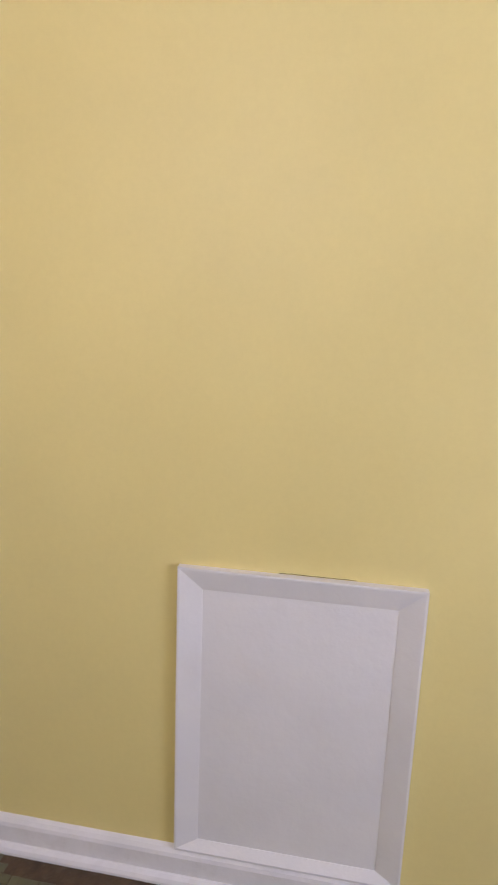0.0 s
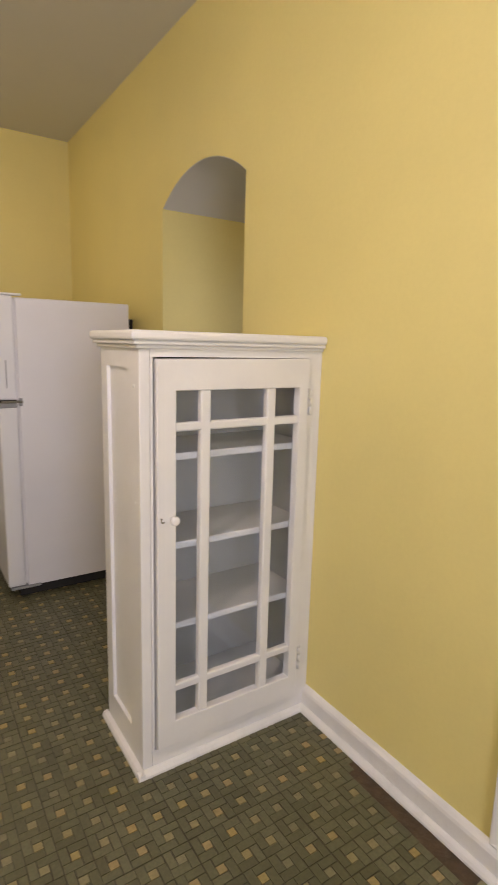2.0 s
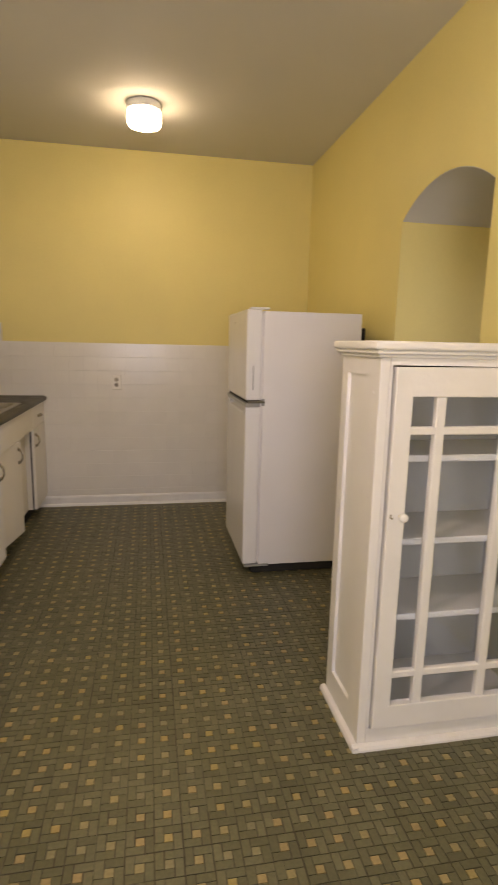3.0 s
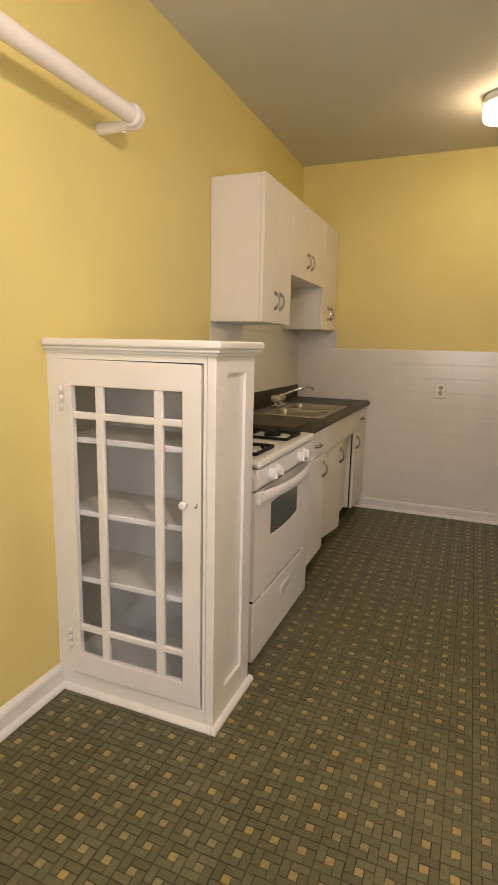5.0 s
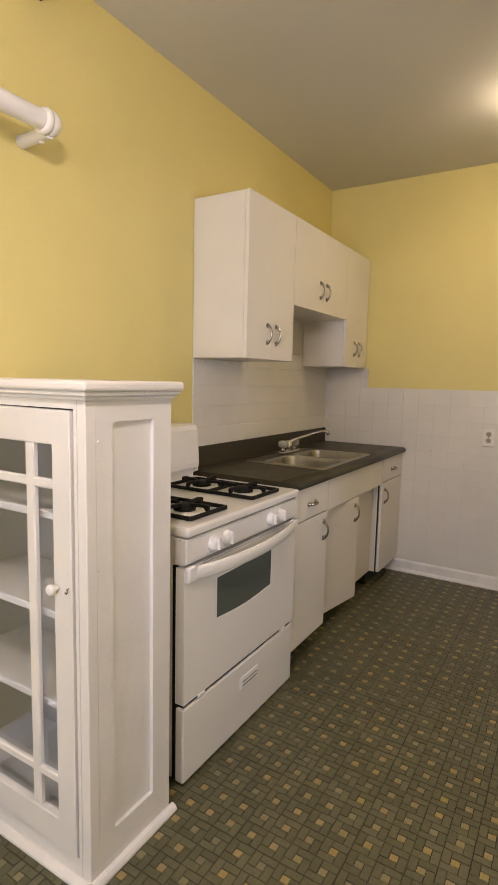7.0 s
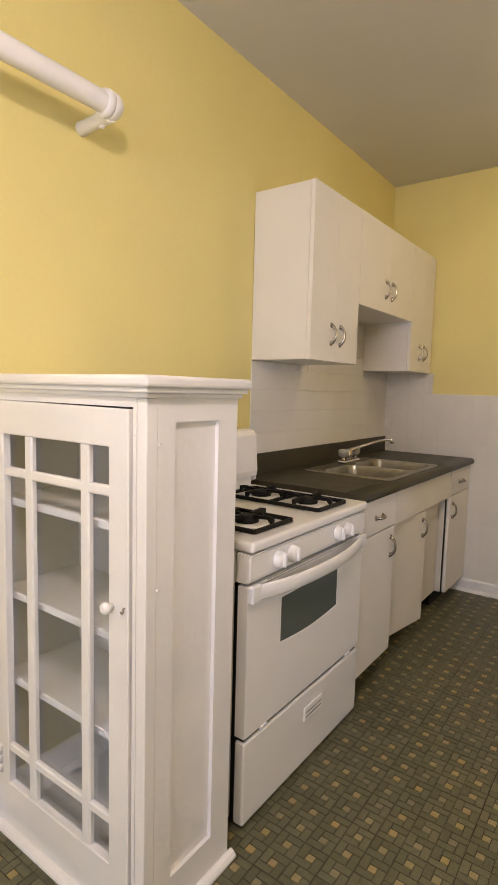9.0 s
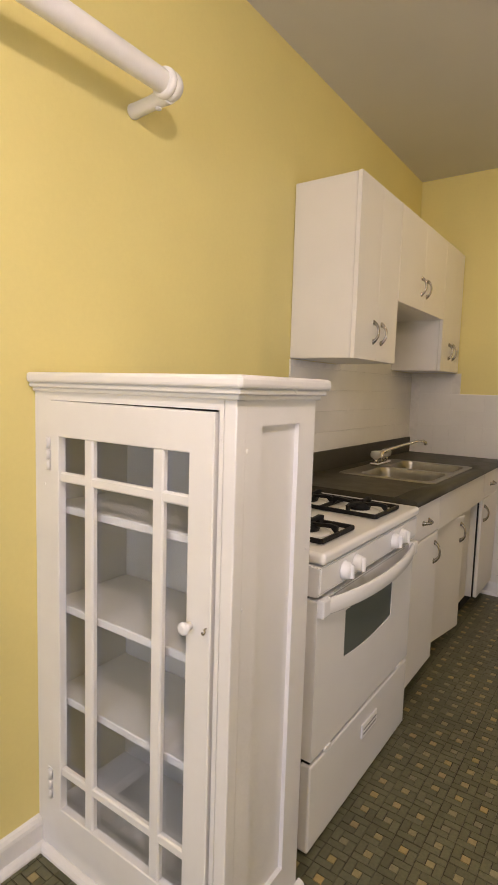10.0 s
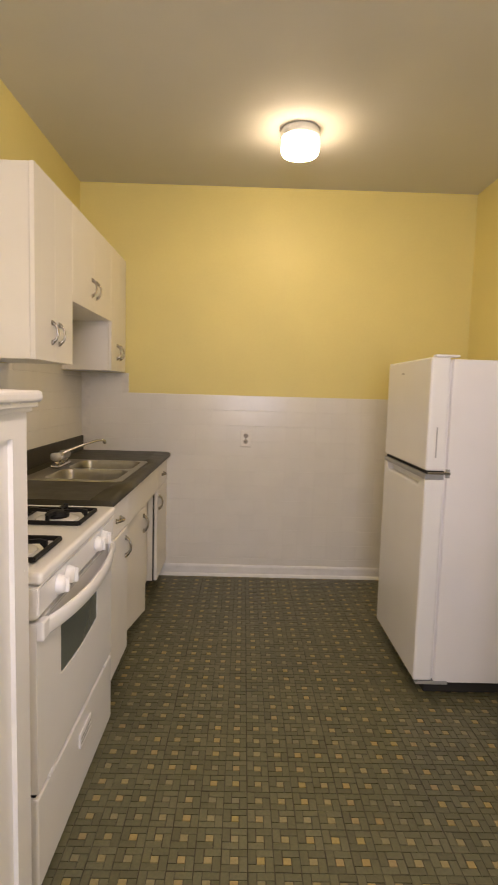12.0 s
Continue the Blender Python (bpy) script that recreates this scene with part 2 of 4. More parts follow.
def mesh_of(name, bm, material):
    if FLIP[0] is not None:
        for v in bm.verts:
            v.co.x = FLIP[0] - v.co.x
    bmesh.ops.recalc_face_normals(bm, faces=bm.faces[:])
    me = bpy.data.meshes.new(name)
    bm.to_mesh(me)
    bm.free()
    me.materials.append(material)
    return me


def thing(name, base, label, category, group="", kind=""):
    e = new(name)
    x = base[0] if FLIP[0] is None else FLIP[0] - base[0]
    e.location = (x, base[1], base[2])
    e.empty_display_size = 0.1
    return tagged(e, label, category, group, kind)


def world_base(ob):
    return ob.location + (world_base(ob.parent) if ob.parent else Vector((0, 0, 0)))


def part(name, bm, material, parent, label=""):
    ob = new(name, mesh_of(name, bm, material))
    ob.parent = parent
    ob.location = -world_base(parent)
    if label:
        ob["label"] = label
    return ob


def single(name, bm, material, label, category, kind="", group=""):
    return tagged(new(name, mesh_of(name, bm, material)), label, category, group, kind)

# ---- the room ----
ARCH0, ARCH1, SPRING, RISE = 2.55, 3.325, 1.98, 0.128


def arc(n=20, lower=0.0):
    """Points (y, z) of the arch from its near to its far springing."""
    half = (ARCH1 - ARCH0) / 2
    r = (half * half + RISE * RISE) / (2 * RISE)
    mid, zc = (ARCH0 + ARCH1) / 2, SPRING + RISE - r
    a = math.asin(half / r)
    return [(mid + (r - lower) * math.sin(-a + 2 * a * i / n), zc + (r - lower) * math.cos(-a + 2 * a * i / n)) for i in range(n + 1)]


def build_room():
    single("wall_left", boxes((-0.14, 0, L0, L1 + 0.14, 0, H)), YELLOW, "smooth plaster wall painted warm yellow", "wall", "structure")
    outline = [(L0, 0), (ARCH0, 0)] + arc() + [(ARCH1, 0), (L1 + 0.14, 0), (L1 + 0.14, H), (L0, H)]
    single("wall_right", prism(bmesh.new(), outline, "x", W, W + 0.14), YELLOW, "yellow plaster wall with an arched passage opening", "wall", "structure")
    single("wall_far", boxes((0, W, L1, L1 + 0.14, 0, H)), YELLOW, "yellow kitchen end wall above white tiles", "wall", "structure")
    wx0, wx1, wz0, wz1 = 0.80, 1.80, 0.82, 2.08
    single("wall_near", boxes((0, wx0, L0 - 0.14, L0, 0, H), (wx1, W, L0 - 0.14, L0, 0, H), (wx0, wx1, L0 - 0.14, L0, 0, wz0), (wx0, wx1, L0 - 0.14, L0, wz1, H)),
           YELLOW, "plain yellow wall with a window opening", "wall", "structure")
    win = thing("window_1", ((wx0 + wx1) / 2, L0 - 0.07, wz0), "white framed window letting in cool daylight", "window", kind="structure")
    part("window_frame", boxes((wx0, wx0 + 0.05, L0 - 0.10, L0 - 0.05, wz0, wz1), (wx1 - 0.05, wx1, L0 - 0.10, L0 - 0.05, wz0, wz1),
                               (wx0 + 0.05, wx1 - 0.05, L0 - 0.10, L0 - 0.05, wz0, wz0 + 0.05), (wx0 + 0.05, wx1 - 0.05, L0 - 0.10, L0 - 0.05, wz1 - 0.05, wz1)), TRIM, win)
    pane = part("pane", boxes((wx0 + 0.05, wx1 - 0.05, L0 - 0.08, L0 - 0.074, wz0 + 0.05, wz1 - 0.05)), GLASS, win)
    pane.visible_shadow = False
    single("ceiling", boxes((-0.14, W + 0.14, L0 - 0.14, L1 + 0.14, H, H + 0.12)), CEIL, "flat off-white painted ceiling", "ceiling", "structure")
    # arched passage
    x0, x1 = W + 0.14, 3.75
    single("passage_wall_near", boxes((x0, x1, ARCH0 - 0.12, ARCH0, 0, 2.3)), YELLOW, "yellow side wall of the arched passage", "wall", "structure")
    single("passage_wall_far", boxes((x0, x1, ARCH1, ARCH1 + 0.12, 0, 2.3)), YELLOW, "yellow side wall of the arched passage", "wall", "structure")
    single("passage_wall_end", boxes((x1, x1 + 0.1, ARCH0 - 0.12, 2.67, 0, 2.3), (x1, x1 + 0.1, 3.19, ARCH1 + 0.12, 0, 2.3), (x1, x1 + 0.1, 2.67, 3.19, 0, 0.865), (x1, x1 + 0.1, 2.67, 3.19, 1.735, 2.3)),
           YELLOW, "yellow wall closing the passage, with an added window opening", "wall", "structure")
    # out of view: window added to house the passage fill light
    win = thing("window_added", (x1 + 0.05, 2.93, 0.865), "unseen white framed window added at the passage end", "window", kind="structure")
    part("window_frame", boxes((x1 + 0.02, x1 + 0.06, 2.671, 2.701, 0.866, 1.734), (x1 + 0.02, x1 + 0.06, 3.159, 3.189, 0.866, 1.734),
                               (x1 + 0.02, x1 + 0.06, 2.7012, 3.1588, 0.866, 0.896), (x1 + 0.02, x1 + 0.06, 2.7012, 3.1588, 1.704, 1.734)), TRIM, win)
    pane = part("pane", boxes((x1 + 0.038, x1 + 0.043, 2.698, 3.162, 0.893, 1.707)), GLASS, win)
    pane.visible_shadow = False
    low, high = arc(20, 0.003), arc(20, -0.06)
    single("passage_ceiling", prism(bmesh.new(), low + high[::-1], "x", W + 0.003, x1), CEIL, "curved off-white soffit of the arched passage", "ceiling", "structure")
    single("passage_floor", boxes((W, x1, ARCH0, ARCH1, -0.08, 0.0)), BED, "dark floor of the arched passage", "floor", "structure")


def wood_bracket():
    """Short rough timber bracket left on the wall just under the ceiling."""
    bm = bmesh.new()
    for k in range(5):
        a = 0.0 + 0.017 * k
        d = 0.006 * noise.noise(Vector((k * 1.9, 3.1, 0)))
        box(bm, a, a + 0.0168, 2.405 + d * 0.5, 2.475 - d, 2.608 + d + 0.001 * k, 2.742, 0.002, 1)
    single("wood_bracket", bm, BROWN, "rough dark brown timber bracket on the yellow wall", "bracket")


def skirting(name, a, b, side, label="glossy white painted skirting board with shoe moulding"):
    """A board with a rounded top and a quarter-round shoe. side: left, right or far; a to b along the wall."""
    t = thing(name, ((a + b) / 2, 0, 0) if side == "far" else ((0, W)[side == "right"], (a + b) / 2, 0), label, "skirting board", kind="structure")
    board = [(0, 0.0), (0.019, 0.0), (0.019, 0.070), (0.016, 0.079), (0.009, 0.087), (0, 0.092)]
    shoe = [(0.0192, 0.0), (0.038, 0.0), (0.037, 0.009), (0.032, 0.017), (0.024, 0.022), (0.0192, 0.023)]
    for nm, pr in (("board", board), ("shoe_moulding", shoe)):
        bm = bmesh.new()
        steps = max(2, int(abs(b - a) / 0.12))
        rings = []
        for i in range(steps + 1):
            s = a + (b - a) * i / steps
            wob = 0.0016 * noise.noise(Vector((s * 7, 1.7, len(nm))))
            ring = []
            for d, z in pr:
                d2 = d + (wob if d > 0.001 else 0)
                z2 = z + (wob if z > 0.02 else 0)
                ring.append(bm.verts.new({"left": (d2, s, z2), "right": (W - d2, s, z2), "far": (s, L1 - d2, z2)}[side]))
            rings.append(ring)
        m = len(pr)
        for r0, r1 in zip(rings, rings[1:]):
            for k in range(m):
                bm.faces.new((r0[k], r0[(k + 1) % m], r1[(k + 1) % m], r1[k]))
        bm.faces.new(rings[0])
        bm.faces.new(rings[-1][::-1])
        part(nm, bm, TRIM, t)


def wall_panel():
    """White access panel: four mitred sloping rails round a flat sheet, standing on the skirting."""
    y0, y1, z0, z1, w = 0.747, 1.299, 0.0945, 0.851, 0.056
    t = thing("wall_panel", (W, (y0 + y1) / 2, z0), "white painted access panel with a mitred frame, set above the skirting", "wall panel")
    part("sheet", boxes((W - 0.0015, W + 0.004, y0 + w - 0.004, y1 - w + 0.004, z0 + 0.02, z1 - w + 0.004)), WHITE, t)
    xo, xi = W - 0.019, W - 0.003
    oc = [(y0, z0), (y1, z0), (y1, z1), (y0, z1)]
    ic = [(y0 + w, z0 + 0.026), (y1 - w, z0 + 0.026), (y1 - w, z1 - w), (y0 + w, z1 - w)]
    for i in range(4):
        j = (i + 1) % 4
        bm = bmesh.new()
        c, d = oc[i], oc[j]
        e, f = ic[j], ic[i]
        lip = 0.005
        def inset(p, q):
            dy, dz = q[0] - p[0], q[1] - p[1]
            return (p[0] + lip * (1 if dy > 0 else -1), p[1] + lip * (1 if dz > 0 else -1))
        ci, di = inset(c, f), inset(d, e)
        front = [bm.verts.new((xo, *c)), bm.verts.new((xo, *d)), bm.verts.new((xo, *di)), bm.verts.new((xo, *ci))]
        inner = [bm.verts.new((xi, *f)), bm.verts.new((xi, *e))]
        back = [bm.verts.new((W + 0.003, *c)), bm.verts.new((W + 0.003, *d)), bm.verts.new((W + 0.003, *e)), bm.verts.new((W + 0.003, *f))]
        bm.faces.new(front)
        bm.faces.new((front[3], front[2], inner[1], inner[0]))
        bm.faces.new((front[0], front[1], back[1], back[0]))
        bm.faces.new((inner[0], inner[1], back[2], back[3]))
        bm.faces.new((front[0], front[3], inner[0], back[3], back[0]))
        bm.faces.new((front[1], front[2], inner[1], back[2], back[1]))
        bm.faces.new(back)
        part("rail", bm, WHITE, t)


def paint_crack():
    """Hairline crack in the paint along the top of the access panel."""
    bm = bmesh.new()
    n = 26
    for i in range(n):
        a, b = 0.90 + 0.17 * i / n, 0.90 + 0.17 * (i + 1) / n
        z = 0.8525 + 0.0012 * noise.noise(Vector((i * 0.6, 2.2, 0)))
        th = 0.0003 + 0.0006 * abs(noise.noise(Vector((i * 0.45, 7.7, 0))))
        box(bm, W - 0.0012, W + 0.001, a, b, z, z + th)
    single("trim_crack", bm, DARK, "hairline dark crack in the yellow paint", "crack", "structure")


def bookcase(label, X, s0, s1, d0, d1, o0, o1, m0, m1, proud):
    """Half-height glazed bookcase against the left wall; FLIP puts its twin on the right wall."""
    Y0, Y1, ZT = 2.055, 2.368, 1.292
    t = thing("bookcase", (0.34, 2.21, 0), label, "bookcase", group="pair of glazed bookcases")
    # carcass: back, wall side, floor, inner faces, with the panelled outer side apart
    part("back_panel", boxes((0.004, X - 0.031, Y1 - 0.015, Y1, 0.0, ZT)), INNER_SHADED, t)
    part("wall_side", boxes((0.001, 0.025, Y0 + 0.02, Y1 - 0.0152, 0, ZT)), INNER_SHADED, t)
    part("bottom", boxes((0.025, X - 0.03, Y0 + 0.021, Y1 - 0.0152, 0.10, 0.122)), SHELF_LIT, t)
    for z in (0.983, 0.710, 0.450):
        part("shelf", boxes((0.0255, X - 0.0305, Y0 + 0.028, Y1 - 0.0154, z - 0.011, z + 0.011, 0.003, 1)), SHELF_LIT, t)
    # panelled side: stiles, rails and a recessed field
    p0, p1 = 0.116, 1.238
    part("corner_post", boxes((X - 0.03, X + 0.001, Y0 - 0.002, 2.087, 0.0, ZT, 0.003, 2)), WHITE, t)
    part("side_stile", boxes((X - 0.03, X, 2.083, s0, 0.0, ZT)), WHITE, t)
    part("side_stile", boxes((X - 0.03, X, s1, Y1 + 0.003, 0.0, ZT)), WHITE, t)
    part("side_rail", boxes((X - 0.03, X, s0, s1, 0.0, p0)), WHITE, t)
    part("side_rail", boxes((X - 0.03, X, s0, s1, p1, ZT)), WHITE, t)
    part("side_panel", boxes((X - 0.03, X - 0.011, s0 - 0.004, s1 + 0.004, p0 - 0.004, p1 + 0.004)), WHITE, t)
    # face frame
    e0, e1 = 0.078, 1.266
    fx = X - 0.0305
    part("face_stile", boxes((0.001, d0 - 0.002, Y0 - 0.002, Y0 + 0.0195, 0, ZT)), WHITE, t)
    part("face_stile", boxes((d1 + 0.0075, fx, Y0 - 0.002, Y0 + 0.0195, 0, ZT)), WHITE, t)
    part("face_rail", boxes((d0 - 0.002, d1 + 0.0075, Y0 - 0.002, Y0 + 0.0195, e1 + 0.005, ZT)), WHITE, t)
    part("face_rail", boxes((d0 - 0.002, d1 + 0.0075, Y0 - 0.002, Y0 + 0.0195, 0, e0 - 0.005)), WHITE, t)
    # door
    q0, q1 = 0.160, 1.179
    f0, f1 = Y0 - proud, Y0 + 0.015
    bm = bmesh.new()
    rim = [(d0, e0), (d1 + 0.0015, e0), (d1 - 0.0005, e1), (d0, e1 + 0.0042)]
    hole = [(o0, q0), (o1, q0), (o1, q1), (o0, q1)]
    layers = []
    for y, inset in ((f0, 0.0025), (f0 + 0.0025, 0.0), (f1, 0.0)):
        shift = [(1, 1), (-1, 1), (-1, -1), (1, -1)]
        layers.append(([bm.verts.new((x + a * inset, y, z + b * inset)) for (x, z), (a, b) in zip(rim, shift)],
                       [bm.verts.new((x - a * inset, y, z - b * inset)) for (x, z), (a, b) in zip(hole, shift)]))
    for k in range(4):
        n = (k + 1) % 4
        for (r0, h_0), (r1, h_1) in zip(layers, layers[1:]):
            bm.faces.new((r0[k], r0[n], r1[n], r1[k]))
            bm.faces.new((h_0[k], h_0[n], h_1[n], h_1[k]))
        for r_, h_ in (layers[0], layers[-1]):
            bm.faces.new((r_[k], r_[n], h_[n], h_[k]))
    door = part("door", bm, WHITE, t)
    h0, h1 = 1.076, 0.268
    mw, mh = 0.0165, 0.0125
    for xm in (m0, m1):
        part("muntin", boxes((xm - mw, xm + mw, f0 + 0.003, f1 - 0.002, q0 - 0.002, q1 + 0.002, 0.004, 1)), WHITE, door)
    for zm in (h0, h1):
        part("muntin", boxes((o0 - 0.002, o1 + 0.002, f0 + 0.004, f1 - 0.003, zm - mh, zm + mh, 0.004, 1)), WHITE, door)
    xs, zs = [o0, m0, m1, o1], [q0, h1, h0, q1]
    for i in range(3):
        for j in range(3):
            g = part("glass_pane", boxes((xs[i] - 0.004, xs[i + 1] + 0.004, f1 - 0.0055, f1 - 0.0025, zs[j] - 0.004, zs[j + 1] + 0.004)), GLASS, door, "old clear glass pane")
            g.visible_shadow = False
    bm = lathe(bmesh.new(), [(0.008, 0), (0.007, 0.008), (0.0115, 0.013), (0.0145, 0.019), (0.013, 0.025), (0.007, 0.028)], (o1 + 0.013, f0, 0.812), (0, -1, 0), 20)
    part("knob", bm, IVORY, door, "round white painted knob")
    part("catch", tube(bmesh.new(), [(d1 - 0.010 + a, f0 + b, c) for a, b, c in ((0, 0.002, 0.818), (0, -0.006, 0.818), (0.003, -0.007, 0.812), (-0.002, -0.007, 0.806), (-0.007, -0.006, 0.809))], 0.0022, 6), PULL, door, "small worn metal catch")
    for z in (1.131, 0.215):
        bm = bmesh.new()
        for k in range(3):
            lathe(bm, [(0.006, 0), (0.006, 0.025)], (d0 - 0.012, Y0 - 0.006, z - 0.042 + k * 0.029), (0, 0, 1), 10)
        box(bm, d0 - 0.028, d0 - 0.010, Y0 - 0.0045, Y0, z - 0.043, z + 0.043, 0.001, 1)
        part("hinge", bm, WHITE, door, "hinge painted over in white")
    # dark strips behind the door put the gap's shade into colour
    part("door_stop", boxes((d1 - 0.012, d1 + 0.0073, f1 + 0.0012, f1 + 0.0042, e0, e1)), DARK, t, "dark strip as the shade in the door gap")
    part("door_stop", boxes((d0, d1 - 0.0125, f1 + 0.0005, f1 + 0.0042, e1 - 0.012, e1 + 0.0046)), DARK, t, "dark strip as the shade in the door gap")
    # moulded top
    def slab(z0, z1, over, bev):
        return (0.001, X + over, Y0 - over, Y1 + min(over, 0.028), z0, z1, bev, 3)
    part("top", boxes(slab(1.314, 1.341, 0.030, 0.009)), WHITE, t)
    part("top_moulding", boxes(slab(1.303, 1.3145, 0.021, 0.004), slab(1.292, 1.3035, 0.011, 0.004)), WHITE, t)
    # blobs and runs of old paint along the corner and under the top
    for x, y, z, r in ((X + 0.001, 2.093, 1.19, 0.0030), (X + 0.001, 2.089, 0.86, 0.0022), (X + 0.0, 2.352, 0.93, 0.0026), (X + 0.018, 2.17, 1.3145, 0.0035),
                       (X + 0.020, 2.24, 1.3142, 0.0045), (X + 0.020, 2.29, 1.3146, 0.0030), (d0 - 0.03, Y0 - 0.002, 1.05, 0.0018), (d1 + 0.012, Y0 - 0.002, 1.21, 0.0020)):
        bm = bmesh.new()
        bmesh.ops.create_icosphere(bm, subdivisions=2, radius=r, matrix=Matrix.Translation((x, y, z)) @ Matrix.Diagonal((0.8, 1.3, 1.7, 1)))
        part("paint_blob", bm, WHITE, t)
    # shoe moulding round the foot
    shoe = [(0.0, 0.0), (0.021, 0.0), (0.020, 0.010), (0.014, 0.018), (0.004, 0.022), (0.0, 0.022)]
    bm = bmesh.new()
    prism(bm, [(Y0 - 0.0022 - d, z) for d, z in shoe], "x", 0.02, X + 0.0205)
    part("shoe_moulding", bm, TRIM, t, "chipped white shoe moulding")
    bm = bmesh.new()
    prism(bm, [(X + 0.0002 + d, z) for d, z in shoe], "y", Y0 - 0.022, Y1 + 0.018)
    part("shoe_moulding", bm, TRIM, t)
    return t


def pull(parent, at, along, out, size=0.09, name="handle"):
    """Arched chrome pull. at: middle on the face; along, out: unit directions."""
    a, o, c = Vector(along), Vector(out), Vector(at)
    bm = bmesh.new()
    pts, rad = [], []
    for i in range(13):
        s = -1 + 2 * i / 12
        pts.append(c + a * (s * size / 2) + o * (0.023 * (1 - abs(s) ** 2.6) + 0.002))
        rad.append(0.0054 + 0.0040 * abs(s) ** 3)
    tube(bm, pts, rad, 8)
    for s in (-1, 1):
        lathe(bm, [(0.0125, 0), (0.011, 0.004), (0.005, 0.007)], c + a * (s * size / 2), out, 12)
    return part(name, bm, PULL, parent, "arched tarnished chrome pull")


def upper_cabinet(y0, y1, z0, z1, label):
    t = thing("wall_cabinet", (0.15, (y0 + y1) / 2, z0), label, "wall cabinet", group="wall cabinets above the counter")
    part("body", boxes((0.002, 0.297, y0 + 0.001, y1 - 0.001, z0, z1, 0.003, 1)), STEELPAINT, t)
    mid = (y0 + y1) / 2
    for a, b, s in ((y0, mid, 1), (mid, y1, -1)):
        d = part("door", boxes((0.2985, 0.317, a + (0.0012 if s > 0 else 0.0004), b - (0.0004 if s > 0 else 0.0012), z0 + 0.0005, z1 + 0.001, 0.0014, 2)), STEELPAINT, t)
        pull(d, (0.317, (b if s > 0 else a) - s * 0.045, z0 + 0.125), (0, 0, 1), (1, 0, 0), 0.085)
    return t


def base_unit(name, y0, y1, label, handle_far):
    t = thing(name, (0.3, (y0 + y1) / 2, 0), label, "base cabinet", group="base cabinets under the counter")
    part("body", boxes((0.004, 0.598, y0 + 0.001, y1 - 0.001, 0.104, 0.864, 0.003, 1)), STEELPAINT, t)
    # strip coloured dark for the shade between door and body
    part("reveal", boxes((0.590, 0.5993, y0 - 0.0005, y0 + 0.0008, 0.106, 0.698)), DARK, t, "dark strip as the shaded gap behind the door")
    part("plinth", boxes((0.02, 0.53, y0 + 0.004, y1 - 0.004, 0.0, 0.1036)), DARK, t, "dark recessed toe kick")
    dr = part("drawer", boxes((0.5995, 0.620, y0 + 0.001, y1 - 0.001, 0.709, 0.862, 0.005, 2)), STEELPAINT, t)
    pull(dr, (0.620, (y0 + y1) / 2, 0.778), (0, 1, 0), (1, 0, 0), 0.075)
    d = part("door", boxes((0.5995, 0.620, y0 + 0.001, y1 - 0.001, 0.106, 0.704, 0.005, 2)), STEELPAINT, t)
    pull(d, (0.620, (y1 - 0.05) if handle_far else (y0 + 0.05), 0.615), (0, 0, 1), (1, 0, 0), 0.085)
    return t


def sink_unit():
    y0, y1 = 3.668, 4.556
    t = thing("sink_cabinet", (0.3, (y0 + y1) / 2, 0), "white enamelled sink cabinet with one door ajar", "base cabinet", group="base cabinets under the counter")
    part("body", boxes((0.004, 0.03, y0, y1, 0.104, 0.70), (0.03, 0.535, y0, y0 + 0.02, 0.104, 0.70), (0.03, 0.535, y1 - 0.02, y1, 0.104, 0.70),
                       (0.03, 0.535, y0 + 0.02, y1 - 0.02, 0.104, 0.124)), STEELPAINT, t)
    part("plinth", boxes((0.02, 0.47, y0 + 0.004, y1 - 0.004, 0.0, 0.1036)), DARK, t, "dark recessed toe kick")
    part("apron", boxes((0.53, 0.619, y0, y1, 0.701, 0.862, 0.005, 2)), STEELPAINT, t)
    part("door", boxes((0.537, 0.558, 4.113, y1 - 0.002, 0.106, 0.698, 0.005, 2)), STEELPAINT, t)
    # the door that stands ajar, hinged at its near edge
    e = boxes((0, 0.020, 0.002, 0.430, 0.106, 0.698, 0.005, 2))
    turn = Matrix.Translation((0.540, y0 + 0.006, 0)) @ Matrix.Rotation(radians(-9.5), 4, "Z")
    bmesh.ops.transform(e, matrix=turn, verts=e.verts[:])
    d = part("door", e, STEELPAINT, t, "door standing slightly open")
    h = turn @ Vector((0.020, 0.390, 0.615))
    pull(d, h, (0, 0, 1), turn.to_3x3() @ Vector((1, 0, 0)), 0.085)


def rounded(cx, cy, hx, hy, r, n=6):
    pts = []
    for sx, sy, a0 in ((1, 1, 0), (-1, 1, 90), (-1, -1, 180), (1, -1, 270)):
        for i in range(n + 1):
            a = radians(a0 + 90 * i / n)
            pts.append((cx + sx * (hx - r) + r * math.cos(a), cy + sy * (hy - r) + r * math.sin(a)))
    return pts


